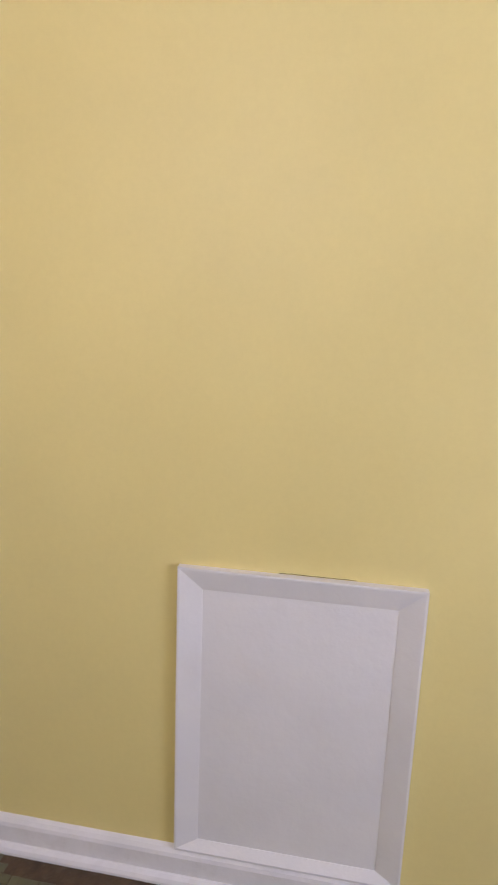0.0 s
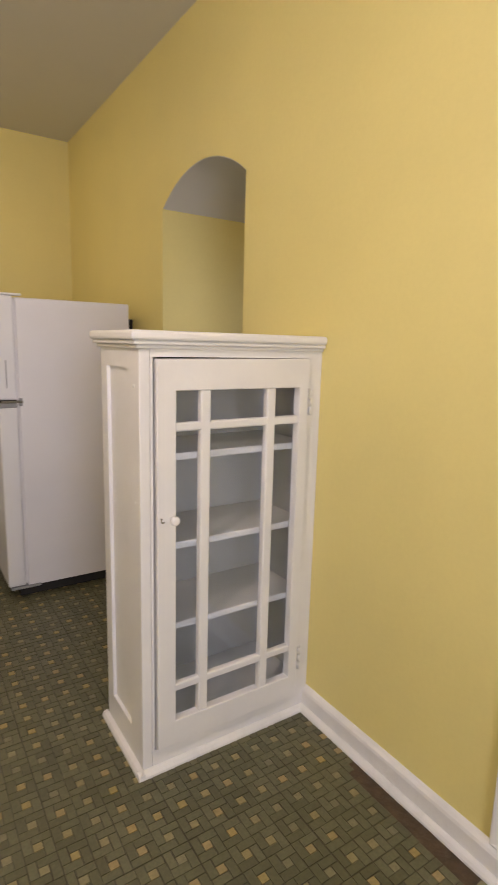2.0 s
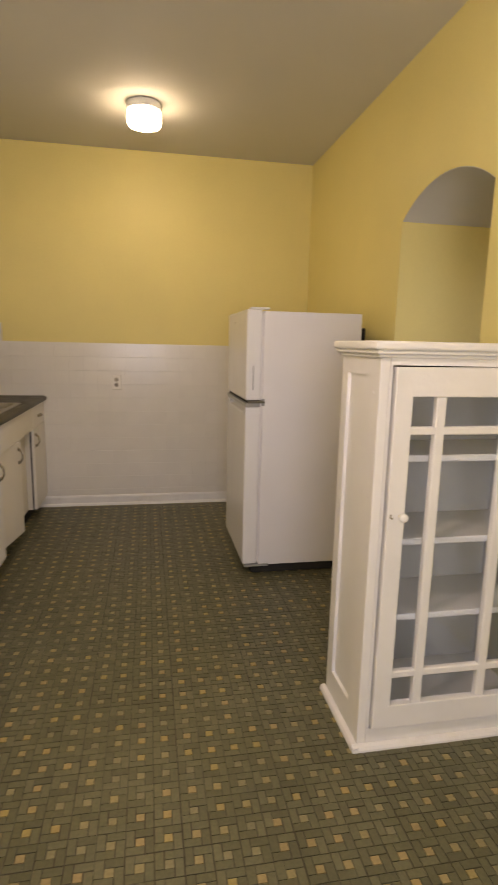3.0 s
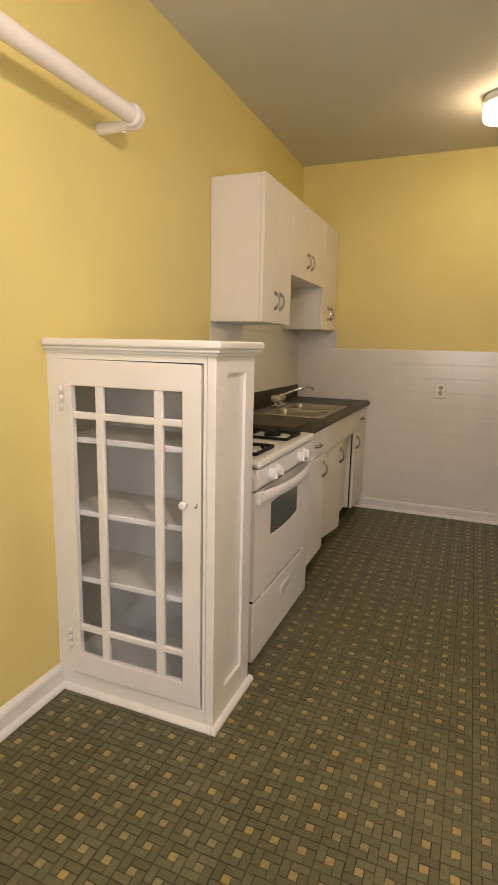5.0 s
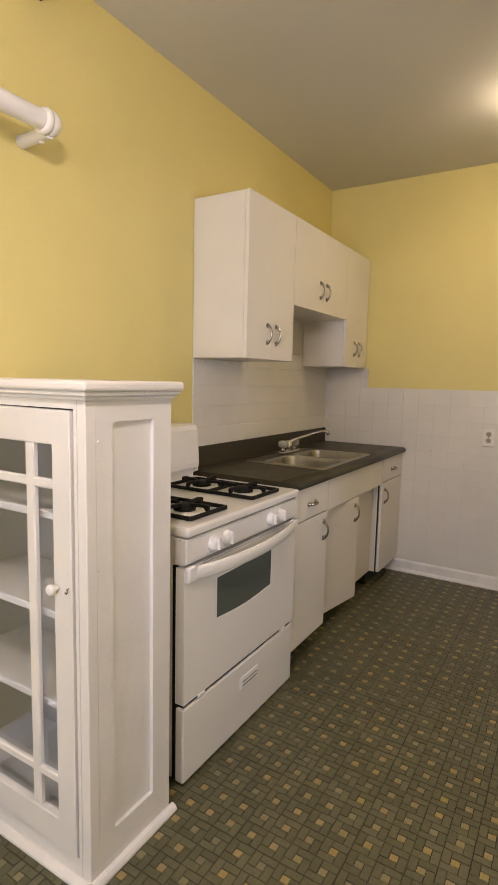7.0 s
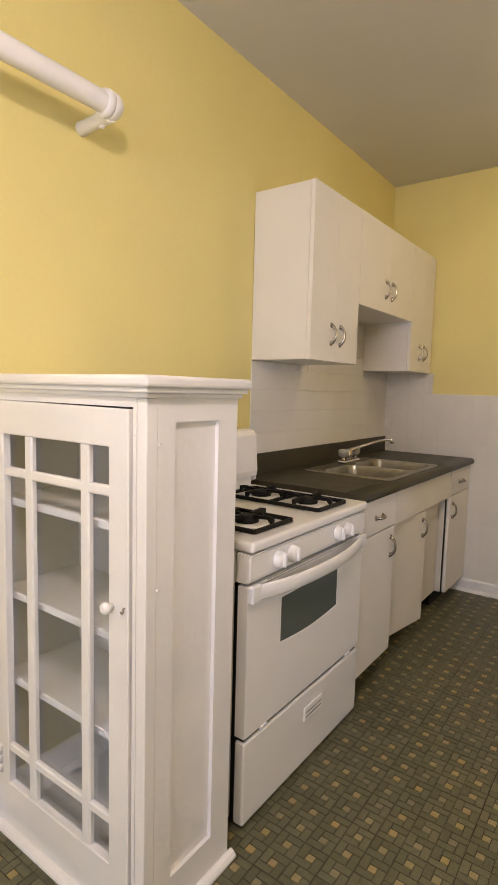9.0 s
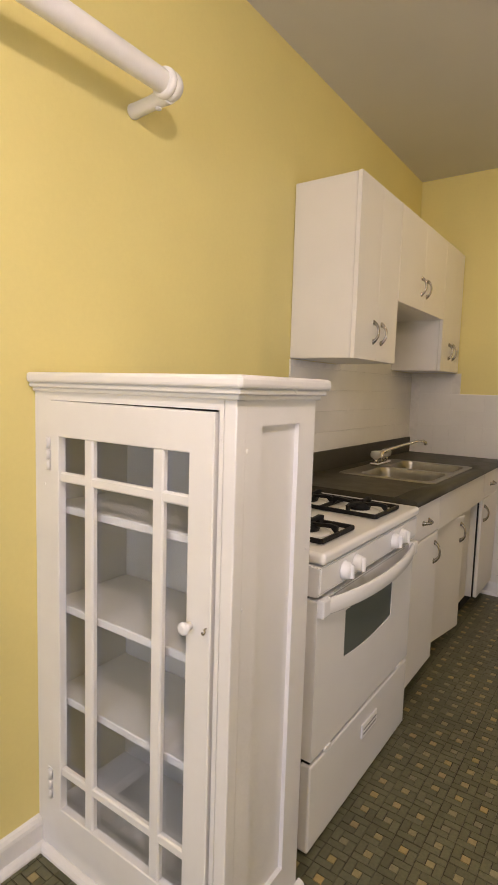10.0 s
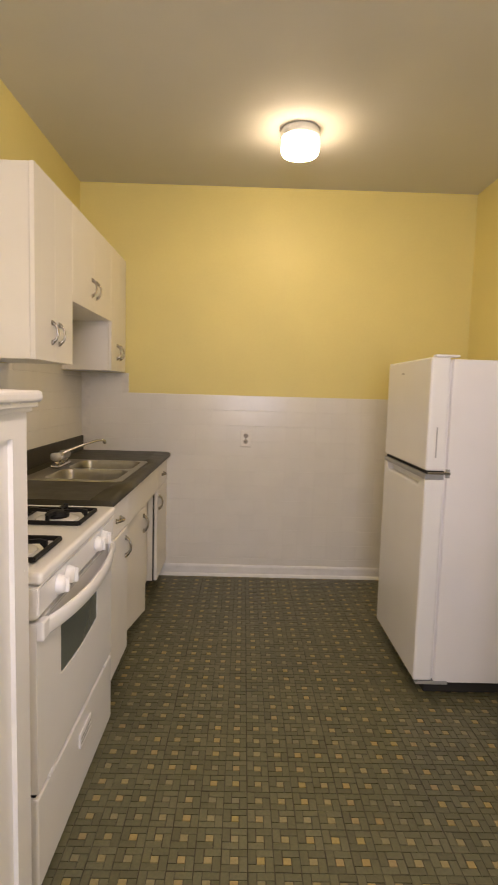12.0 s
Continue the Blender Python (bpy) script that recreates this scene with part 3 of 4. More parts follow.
def counter_and_sink():
    y0, y1, zt = 3.266, 4.997, 0.903
    sx0, sx1, sy0, sy1 = 0.100, 0.580, 3.685, 4.430
    front = [(0.618, zt), (0.632, zt - 0.003), (0.641, zt - 0.011), (0.643, zt - 0.022), (0.640, zt - 0.032), (0.632, zt - 0.037), (0.55, zt - 0.037), (0.55, zt)]
    t = thing("countertop", (0.32, (y0 + y1) / 2, zt - 0.037), "charcoal speckled laminate countertop with a rounded front edge", "countertop")
    bm = bmesh.new()
    xs, ys = [0.022, sx0 + 0.02, 0.55], [y0, sy0 + 0.02, sy1 - 0.02, y1]
    lo = [[bm.verts.new((x, y, zt - 0.037)) for y in ys] for x in xs]
    hi = [[bm.verts.new((x, y, zt)) for y in ys] for x in xs]
    nose = [[bm.verts.new((x, y, z)) for y in ys] for x, z in front[:-2]]
    for i in range(2):
        for j in range(3):
            if (i, j) != (1, 1):
                bm.faces.new((hi[i][j], hi[i + 1][j], hi[i + 1][j + 1], hi[i][j + 1]))
                bm.faces.new((lo[i][j], lo[i][j + 1], lo[i + 1][j + 1], lo[i + 1][j]))
    profile = [hi[2]] + nose + [lo[2]]
    for a, b in zip(profile, profile[1:]):
        for j in range(3):
            bm.faces.new((a[j], b[j], b[j + 1], a[j + 1])).smooth = True
    for j in range(3):
        bm.faces.new((lo[0][j], hi[0][j], hi[0][j + 1], lo[0][j + 1]))
    for j in (0, 3):
        bm.faces.new([row[j] for row in (hi[0], hi[1], *profile, lo[1], lo[0])])
    for a, b in ((lo[1][1], lo[1][2]), (lo[1][2], lo[2][2]), (lo[2][2], lo[2][1]), (lo[2][1], lo[1][1])):
        up = {lo[i][j]: hi[i][j] for i in (1, 2) for j in (1, 2)}
        bm.faces.new((a, b, up[b], up[a]))
    part("worktop", bm, COUNTER, t)
    part("upstand", boxes((0.001, 0.0215, y0 + 0.02, y1, zt - 0.03, 1.006, 0.004, 2)), COUNTER, t)
    s = thing("kitchen_sink", ((sx0 + sx1) / 2, (sy0 + sy1) / 2, zt), "stainless steel double bowl drop-in sink", "sink")
    cx, cy = (sx0 + sx1) / 2, (sy0 + sy1) / 2
    bm = bmesh.new()
    loops = [rounded(cx, cy, (sx1 - sx0) / 2, (sy1 - sy0) / 2, 0.03)]
    bx0, bx1 = sx0 + 0.095, sx1 - 0.03
    bowls = [(sy0 + 0.035, cy - 0.018), (cy + 0.018, sy1 - 0.035)]
    for a, b in bowls:
        loops.append(rounded((bx0 + bx1) / 2, (a + b) / 2, (bx1 - bx0) / 2, (b - a) / 2, 0.055))
    edges = []
    for lp in loops:
        vs = [bm.verts.new((x, y, zt + 0.005)) for x, y in lp]
        edges += [bm.edges.new((vs[i], vs[(i + 1) % len(vs)])) for i in range(len(vs))]
    bmesh.ops.triangle_fill(bm, use_beauty=True, use_dissolve=False, edges=edges)
    out = [v for v in bm.verts][:len(loops[0])]
    low = [bm.verts.new((cx + (v.co.x - cx) * 1.006, cy + (v.co.y - cy) * 1.006, zt + 0.0005)) for v in out]
    for i in range(len(out)):
        j = (i + 1) % len(out)
        bm.faces.new((out[i], out[j], low[j], low[i]))
    part("rim", bm, STAINLESS, s)
    for (a, b), lp in zip(bowls, loops[1:]):
        bm = bmesh.new()
        mx, my = (bx0 + bx1) / 2, (a + b) / 2
        rings = []
        for k, z in ((1.0, zt + 0.005), (0.985, zt - 0.004), (0.965, zt - 0.02), (0.93, zt - 0.15), (0.87, zt - 0.168), (0.70, zt - 0.172), (0.16, zt - 0.176)):
            rings.append([bm.verts.new((mx + (x - mx) * k, my + (y - my) * k, z)) for x, y in lp])
        for r0, r1 in zip(rings, rings[1:]):
            for i in range(len(r0)):
                f = bm.faces.new((r0[i], r0[(i + 1) % len(r0)], r1[(i + 1) % len(r0)], r1[i]))
                f.smooth = True
        bm.faces.new(rings[-1])
        bowl = part("bowl", bm, STAINLESS, s)
        part("drain", lathe(bmesh.new(), [(0.036, 0), (0.036, 0.004), (0.028, 0.0045), (0.022, 0.001)], (mx, my, zt - 0.1762), (0, 0, 1), 20), CHROME, bowl)
    # faucet on the back ledge
    fx, fy, fz = 0.150, 4.130, zt + 0.0055
    f = thing("faucet", (fx, fy, fz), "chrome kitchen faucet with clear acrylic knobs and a swung spout", "faucet")
    bm = bmesh.new()
    box(bm, fx - 0.024, fx + 0.024, fy - 0.105, fy + 0.105, fz, fz + 0.018, 0.007, 2)
    lathe(bm, [(0.022, 0), (0.020, 0.03), (0.019, 0.056), (0.014, 0.062)], (fx, fy, fz + 0.016), (0, 0, 1), 20)
    part("base", bm, CHROME, f)
    pts = [(fx, fy, fz + 0.058), (fx + 0.012, fy + 0.008, fz + 0.072), (fx + 0.04, fy + 0.024, fz + 0.088), (fx + 0.13, fy + 0.058, fz + 0.124),
           (fx + 0.18, fy + 0.080, fz + 0.141), (fx + 0.205, fy + 0.092, fz + 0.142), (fx + 0.216, fy + 0.097, fz + 0.134), (fx + 0.218, fy + 0.098, fz + 0.121)]
    part("spout", tube(bmesh.new(), pts, [0.011, 0.011, 0.009, 0.0075, 0.0075, 0.008, 0.0095, 0.0095], 12), CHROME, f)
    for s_ in (-1, 1):
        bm = bmesh.new()
        lathe(bm, [(0.012, 0), (0.011, 0.022)], (fx, fy + s_ * 0.078, fz + 0.017), (0, 0, 1), 14)
        part("valve", bm, CHROME, f)
        bm = lathe(bmesh.new(), [(0.015, 0), (0.028, 0.008), (0.031, 0.028), (0.025, 0.041), (0.008, 0.045)], (fx, fy + s_ * 0.078, fz + 0.038), (0, 0, 1), 10)
        part("tap_knob", bm, ACRYLIC, f, "frosted acrylic tap knob")


def stove():
    y0, y1 = 2.463, 3.247
    t = thing("gas_stove", (0.33, (y0 + y1) / 2, 0), "white enamel gas stove with black grates beside the bookcase", "stove")
    part("body", boxes((0.03, 0.595, y0 + 0.003, y1 - 0.003, 0.02, 0.852, 0.004, 1)), ENAMEL, t)
    for x in (0.08, 0.56):
        for y in (y0 + 0.05, y1 - 0.05):
            part("foot", lathe(bmesh.new(), [(0.018, 0), (0.018, 0.021)], (x, y, 0), (0, 0, 1), 12), BLACK, t)
    # cooktop with a rounded, lipped edge
    bm = bmesh.new()
    box(bm, 0.03, 0.660, y0 - 0.001, y1 + 0.001, 0.853, 0.886, 0.012, 6)
    part("cooktop", bm, ENAMEL, t)
    # black frame and gap bar put shade into the door and drawer seams
    part("oven_frame", boxes((0.5952, 0.6085, y0 + 0.0038, y1 - 0.0045, 0.022, 0.757), (0.6086, 0.634, y0 + 0.012, y1 - 0.012, 0.2766, 0.2914)), BLACK, t, "black frame and bar as the shade in the oven door seams")
    # sloping control panel
    bm = prism(bmesh.new(), [(0.5995, 0.760), (0.640, 0.760), (0.650, 0.772), (0.652, 0.847), (0.5995, 0.849)], "y", y0 + 0.001, y1 - 0.001)
    bmesh.ops.bevel(bm, geom=bm.edges[:], offset=0.004, segments=2, affect="EDGES")
    cp = part("control_panel", bm, ENAMEL, t)
    for y in (2.607, 2.687, 3.000, 3.078):
        bm = lathe(bmesh.new(), [(0.0275, 0), (0.0275, 0.003), (0.0255, 0.006), (0.0245, 0.016), (0.021, 0.021), (0.009, 0.023)], (0.6515, y, 0.806), (1, 0, 0), 20)
        b2 = bmesh.new()
        box(b2, 0.668, 0.683, y - 0.0055, y + 0.0055, 0.806 - 0.0215, 0.806 + 0.0215, 0.004, 2)
        me = bpy.data.meshes.new("grip")
        b2.to_mesh(me)
        b2.free()
        bm.from_mesh(me)
        bpy.data.meshes.remove(me)
        part("knob", bm, IVORY, cp, "white plastic burner knob")
    # oven door with a window and bowed handle
    bm = boxes((0.6088, 0.644, y0 + 0.002, 2.648, 0.292, 0.752, 0.0), (0.6088, 0.644, 3.036, y1 - 0.002, 0.292, 0.752, 0.0))
    n = 16
    top = [(2.648 + (3.036 - 2.648) * i / n, 0.670) for i in range(n + 1)]
    bot = [(y, 0.524 - 0.012 * math.sin(math.pi * i / n)) for i, (y, _) in enumerate(top)]
    prism(bm, [(2.648, 0.752), (3.036, 0.752)] + top[::-1], "x", 0.6088, 0.644)
    prism(bm, bot + [(3.036, 0.292), (2.648, 0.292)], "x", 0.6088, 0.644)
    bmesh.ops.remove_doubles(bm, verts=bm.verts[:], dist=0.0001)
    door = part("oven_door", bm, ENAMEL, t)
    part("window", prism(bmesh.new(), [(y, z) for y, z in bot] + top[::-1], "x", 0.615, 0.6415), OVENGLASS, door, "dark oven window with a curved lower edge")
    bm = bmesh.new()
    rings = []
    n = 24
    for i in range(n + 1):
        s = -1 + 2 * i / n
        y = (y0 + y1) / 2 + s * (y1 - y0 - 0.012) / 2
        xo = 0.652 + 0.048 * (1 - abs(s) ** 2.2)
        zc = 0.736 - 0.006 * (1 - s * s)
        th = 0.017
        ring = [(xo - 0.012, zc - 0.026), (xo - 0.003, zc - 0.027), (xo + 0.001, zc - 0.022), (xo + 0.001, zc + 0.008), (xo - 0.003, zc + 0.016), (xo - 0.007, zc + 0.019), (xo - 0.012, zc + 0.017)]
        rings.append([bm.verts.new((x, y, z)) for x, z in ring])
    for r0, r1 in zip(rings, rings[1:]):
        for k in range(7):
            f = bm.faces.new((r0[k], r0[(k + 1) % 7], r1[(k + 1) % 7], r1[k]))
            f.smooth = True
    bm.faces.new(rings[0])
    bm.faces.new(rings[-1][::-1])
    for a, b in ((y0 + 0.004, y0 + 0.050), (y1 - 0.050, y1 - 0.004)):
        box(bm, 0.640, 0.662, a, b, 0.705, 0.757, 0.005, 2)
    part("handle", bm, ENAMEL, door, "bowed white oven door handle")
    for y in (y0 + 0.10, y1 - 0.10):
        part("hinge", boxes((0.640, 0.648, y - 0.018, y + 0.018, 0.281, 0.293, 0.001, 1)), IVORY, door)
    # grey bars laid on the door: slot shade as colour
    for z in (0.7435, 0.7505):
        part("vent_slot", boxes((0.6438, 0.6446, y0 + 0.10, y1 - 0.10, z, z + 0.0028)), GREYSTRIP, door)
    bm = boxes((0.6088, 0.644, y0 + 0.002, y1 - 0.002, 0.015, 0.276, 0.006, 2))
    dr = part("drawer", bm, ENAMEL, t)
    part("badge", boxes((0.6442, 0.650, 2.812, 2.940, 0.172, 0.224, 0.003, 1)), IVORY, dr, "raised drawer grip plate")
    # grooves drawn as raised grey bars, their shade given by colour
    for z in (0.1855, 0.2005):
        part("badge_groove", boxes((0.6502, 0.6512, 2.822, 2.930, z, z + 0.005)), GREYSTRIP, dr)
    # back guard
    bm = prism(bmesh.new(), [(0.045, 0.886), (0.115, 0.886), (0.118, 0.930), (0.146, 0.938), (0.150, 0.960), (0.138, 1.115), (0.125, 1.136), (0.100, 1.142), (0.045, 1.142)], "y", y0 + 0.004, y1 - 0.030)
    bmesh.ops.bevel(bm, geom=[e for e in bm.edges if abs(e.verts[0].co.y - e.verts[1].co.y) < 0.01], offset=0.016, segments=5, affect="EDGES")
    part("back_guard", bm, ENAMEL, t)
    # burners and grates
    for yb in (2.640, 3.030):
        g0, g1, x0, x1, zb = yb - 0.105, yb + 0.105, 0.185, 0.612, 0.889
        bm = bmesh.new()
        w = 0.0052
        for a in ((x0, x1, g0 - w, g0 + w), (x0, x1, g1 - w, g1 + w)):
            box(bm, *a, zb, zb + 0.014, 0.002, 1)
        for a in ((x0 - w, x0 + w), ((x0 + x1) / 2 - w, (x0 + x1) / 2 + w), (x1 - w, x1 + w)):
            box(bm, *a, g0, g1, zb, zb + 0.014, 0.002, 1)
        for xb in (x0 + 0.107, x1 - 0.107):
            for dx, dy in ((1, 0), (-1, 0), (0, 1), (0, -1)):
                if dx:
                    far = xb + dx * 0.105
                    prof = [(far, zb), (far, zb + 0.030), (far - dx * 0.02, zb + 0.034), (xb + dx * 0.026, zb + 0.029), (xb + dx * 0.026, zb + 0.019), (far - dx * 0.02, zb + 0.022)]
                    prism(bm, prof, "y", yb - 0.0055, yb + 0.0055)
                else:
                    far = yb + dy * 0.103
                    prof = [(far, zb), (far, zb + 0.030), (far - dy * 0.02, zb + 0.034), (yb + dy * 0.026, zb + 0.029), (yb + dy * 0.026, zb + 0.019), (far - dy * 0.02, zb + 0.022)]
                    prism(bm, prof, "x", xb - 0.0055, xb + 0.0055)
        part("grate", bm, BLACK, t, "black cast iron grate over two burners")
        for xb in (x0 + 0.107, x1 - 0.107):
            bm = lathe(bmesh.new(), [(0.075, 0), (0.070, 0.004), (0.046, 0.006)], (xb, yb, 0.8862), (0, 0, 1), 28)
            bw = part("burner_bowl", bm, ENAMEL, t)
            part("burner", lathe(bmesh.new(), [(0.040, 0), (0.042, 0.010), (0.036, 0.012), (0.036, 0.018), (0.032, 0.021), (0.01, 0.022)], (xb, yb, 0.8925), (0, 0, 1), 24), BLACK, bw)


def refrigerator():
    y0, y1, xf, xd, xb, z0, z1 = 3.462, 4.135, 1.950, 2.036, 2.605, 0.072, 1.512
    t = thing("refrigerator", ((xf + xb) / 2, (y0 + y1) / 2, 0), "white top-freezer refrigerator standing against the yellow wall", "refrigerator")
    part("body", boxes((xd + 0.008, xb, y0 + 0.004, y1 - 0.004, 0.062, z1, 0.006, 2)), FRIDGE_SIDE, t)
    part("gasket", boxes((xd, xd + 0.0078, y0 + 0.014, y1 - 0.014, 0.08, z1 - 0.01)), FRIDGE_SIDE, t)
    part("base", boxes((xd - 0.03, xb - 0.02, y0 + 0.02, y1 - 0.02, 0.012, 0.0615)), DARK, t, "black base grille")
    for x in (xd + 0.02, xb - 0.08):
        for y in (y0 + 0.06, y1 - 0.06):
            part("foot", lathe(bmesh.new(), [(0.02, 0), (0.02, 0.02)], (x, y, 0), (0, 0, 1), 12), BLACK, t)
    part("condenser", boxes((xb + 0.002, xb + 0.032, y0 + 0.03, y1 - 0.03, 0.15, 1.436, 0.004, 1)), BLACK, t, "black rear condenser panel")
    fz = part("freezer_door", boxes((xf, xd - 0.002, y0, y1, 1.028, 1.520, 0.010, 3)), FRIDGE, t)
    part("edge_grip", boxes((xf + 0.034, xf + 0.046, y0 - 0.0015, y0 + 0.002, 1.078, 1.226, 0.001, 1)), FRIDGE_SIDE, fz, "vertical moulded groove strip")
    # indentation given by a grey strip that carries its shade
    part("groove", boxes((xf + 0.0375, xf + 0.0425, y0 - 0.0019, y0 - 0.0012, 1.086, 1.218)), GREYSTRIP, fz, "grey strip as the shade of a shallow groove")
    part("badge", boxes((xf - 0.0015, xf + 0.002, 3.845, 3.885, 1.453, 1.463)), GREYSTRIP, fz, "small dark badge")
    # lower door with a slanted hand recess along its top
    bm = boxes((xf, xd - 0.002, y0, y1, z0, 0.955, 0.010, 3))
    box(bm, xf + 0.028, xd - 0.003, y0 + 0.001, y1 - 0.001, 0.94, 0.990, 0.003, 1)
    prism(bm, [(y0 + 0.001, 0.94), (y0 + 0.001, 0.989), (y0 + 0.055, 0.989), (y0 + 0.105, 0.945)], "x", xf + 0.001, xf + 0.03)
    prism(bm, [(y1 - 0.001, 0.94), (y1 - 0.105, 0.945), (y1 - 0.055, 0.989), (y1 - 0.001, 0.989)], "x", xf + 0.001, xf + 0.03)
    dr = part("fridge_door", bm, FRIDGE, t)
    part("handle_strip", boxes((xf - 0.001, xd - 0.004, y0 - 0.001, y1 - 0.002, 0.991, 1.0125, 0.003, 1)), GREYSTRIP, dr, "grey handle strip between the doors")
    # dark bar fills the slot between the doors, shade by colour
    part("shadow_gap", boxes((xf + 0.012, xd - 0.004, y0 + 0.004, y1 - 0.004, 1.0127, 1.0275)), DARK, dr)
    part("hinge", boxes((xf + 0.012, xd + 0.024, y0 - 0.003, y0 + 0.03, 1.0128, 1.024, 0.002, 1)), CHROME, t, "bright metal middle hinge")
    part("hinge_pin", boxes((xd + 0.006, xd + 0.022, y0 - 0.002, y0 + 0.02, 0.998, 1.036, 0.002, 1)), GREYSTRIP, t)
    part("hinge", boxes((xf + 0.022, xd + 0.040, y0 + 0.008, y0 + 0.05, 1.5205, 1.531, 0.004, 2)), IVORY, t, "white top hinge cover")
    part("hinge", boxes((xf + 0.012, xd + 0.07, y0 - 0.001, y0 + 0.04, 0.0555, 0.070, 0.002, 1)), GREYSTRIP, t)


def ceiling_lamp():
    x, y = LAMP
    t = thing("ceiling_lamp", (x, y, H), "lit frosted drum glass ceiling lamp with a metal collar", "ceiling lamp")
    part("collar", lathe(bmesh.new(), [(0.102, H - 0.001), (0.104, H - 0.010), (0.104, H - 0.040), (0.098, H - 0.043)][::-1], (x, y, 0), (0, 0, 1), 40), ENAMEL, t)
    part("shade", lathe(bmesh.new(), [(0.0535, 2.6075), (0.070, 2.6095), (0.0905, 2.6158), (0.098, 2.626), (0.1015, 2.644), (0.1015, 2.668)], (x, y, 0), (0, 0, 1), 40), KITCHEN_GLASS, t, "glowing frosted glass drum")
    part("upper_glass", lathe(bmesh.new(), [(0.1012, 2.6682), (0.1015, 2.692), (0.097, 2.6995)], (x, y, 0), (0, 0, 1), 40), KITCHEN_UPPER, t, "dimmer upper edge of the glass")
    part("bottom_glass", lathe(bmesh.new(), [(0.010, 2.6055), (0.030, 2.606), (0.053, 2.6074)], (x, y, 0), (0, 0, 1), 40), KITCHEN_DISC, t, "brightest bottom of the glass")


def pendant_lamp():
    x, y, z = PEND
    t = thing("pendant_lamp", (x, y, H), "lit white glass globe hanging on a thin rod", "pendant lamp")
    part("rod", tube(bmesh.new(), [(x, y, z + 0.10), (x, y, H - 0.02)], 0.007, 10), PULL, t)
    part("canopy", lathe(bmesh.new(), [(0.05, H - 0.022), (0.055, H - 0.001)], (x, y, 0), (0, 0, 1), 24), PULL, t)
    part("cap", lathe(bmesh.new(), [(0.036, z + 0.026), (0.036, z + 0.070), (0.02, z + 0.104)], (x, y, 0), (0, 0, 1), 24), PULL, t)
    prof = [(0.045 * math.sin(radians(a)), z - 0.045 * math.cos(radians(a))) for a in (12, 25, 40, 55, 70, 85, 100, 115, 130, 136)]
    part("globe", lathe(bmesh.new(), prof, (x, y, 0), (0, 0, 1), 28), PENDANT_GLASS, t, "glowing white glass globe")


def wall_pipe():
    """White pipe along the left wall that ends in an elbow and returns to the wall."""
    x, z, r, ye = 0.178, 2.134, 0.030, 2.350
    t = thing("wall_pipe", (0.0, 1.2, z), "thick white painted pipe on a bracket along the yellow wall", "pipe")
    part("pipe", tube(bmesh.new(), [(x, -0.6, z), (x, 0.6, z), (x, 1.4, z), (x, ye - 0.03, z), (x, ye - 0.012, z), (x, ye, z)], r, 24), WHITE, t)
    part("collar", lathe(bmesh.new(), [(0.030, 0), (0.038, 0.002), (0.040, 0.012), (0.039, 0.022), (0.033, 0.027)], (x, ye - 0.024, z), (0, 1, 0), 24), WHITE, t)
    prof = [(0.0385 * math.cos(radians(a)), 0.010 + 0.034 * math.sin(radians(a))) for a in (0, 15, 30, 45, 60, 75, 86)]
    part("end_cap", lathe(bmesh.new(), [(0.037, 0.0)] + prof, (x, ye, z), (0, 1, 0), 24), WHITE, t)
    pts = [(x - 0.002, ye + 0.010, z - 0.018), (x - 0.012, ye + 0.012, z - 0.018), (0.10, ye + 0.020, z - 0.018), (0.03, ye + 0.032, z - 0.012), (0.008, ye + 0.036, z - 0.010), (0.001, ye + 0.037, z - 0.010)]
    part("arm", tube(bmesh.new(), pts, [0.024, 0.024, 0.020, 0.021, 0.022, 0.022], 16), WHITE, t)
    part("screw", lathe(bmesh.new(), [(0.009, 0), (0.009, 0.004), (0.006, 0.006)], (x - 0.05, ye + 0.016, z - 0.040), (0, 0, -1), 12), WHITE, t)
    part("arm", tube(bmesh.new(), [(x, -0.45, z), (0.002, -0.45, z)], 0.019, 12), WHITE, t)


def outlet():
    x, z, y = 1.178, 1.012, L1 - 0.009
    t = thing("power_outlet", (x, y, z), "ivory duplex power outlet on the white tiled wall", "power outlet")
    part("plate", boxes((x - 0.036, x + 0.036, y - 0.006, y, z - 0.058, z + 0.058, 0.003, 2)), STEELPAINT, t)
    for dz in (0.021, -0.021):
        s = part("socket", lathe(bmesh.new(), [(0.0165, 0), (0.0165, 0.003), (0.015, 0.004)], (x, y - 0.006, z + dz), (0, -1, 0), 18), SOCKET, t, "worn brown-grey socket face")
        for dx in (-0.006, 0.006):
            part("slot", boxes((x + dx - 0.0012, x + dx + 0.0012, y - 0.0106, y - 0.0095, z + dz - 0.002, z + dz + 0.007)), DARK, s)
        part("slot", boxes((x - 0.0025, x + 0.0025, y - 0.0106, y - 0.0095, z + dz - 0.010, z + dz - 0.006)), DARK, s)
    # shadow below the plate, drawn as a strip in the socket colour
    part("lower_edge", boxes((x - 0.036, x + 0.036, y - 0.0065, y - 0.001, z - 0.0615, z - 0.0585)), SOCKET, t, "brown-grey strip as the shadow under the plate")
    part("screw", lathe(bmesh.new(), [(0.003, 0), (0.003, 0.001)], (x, y - 0.006, z), (0, -1, 0), 10), PULL, t)


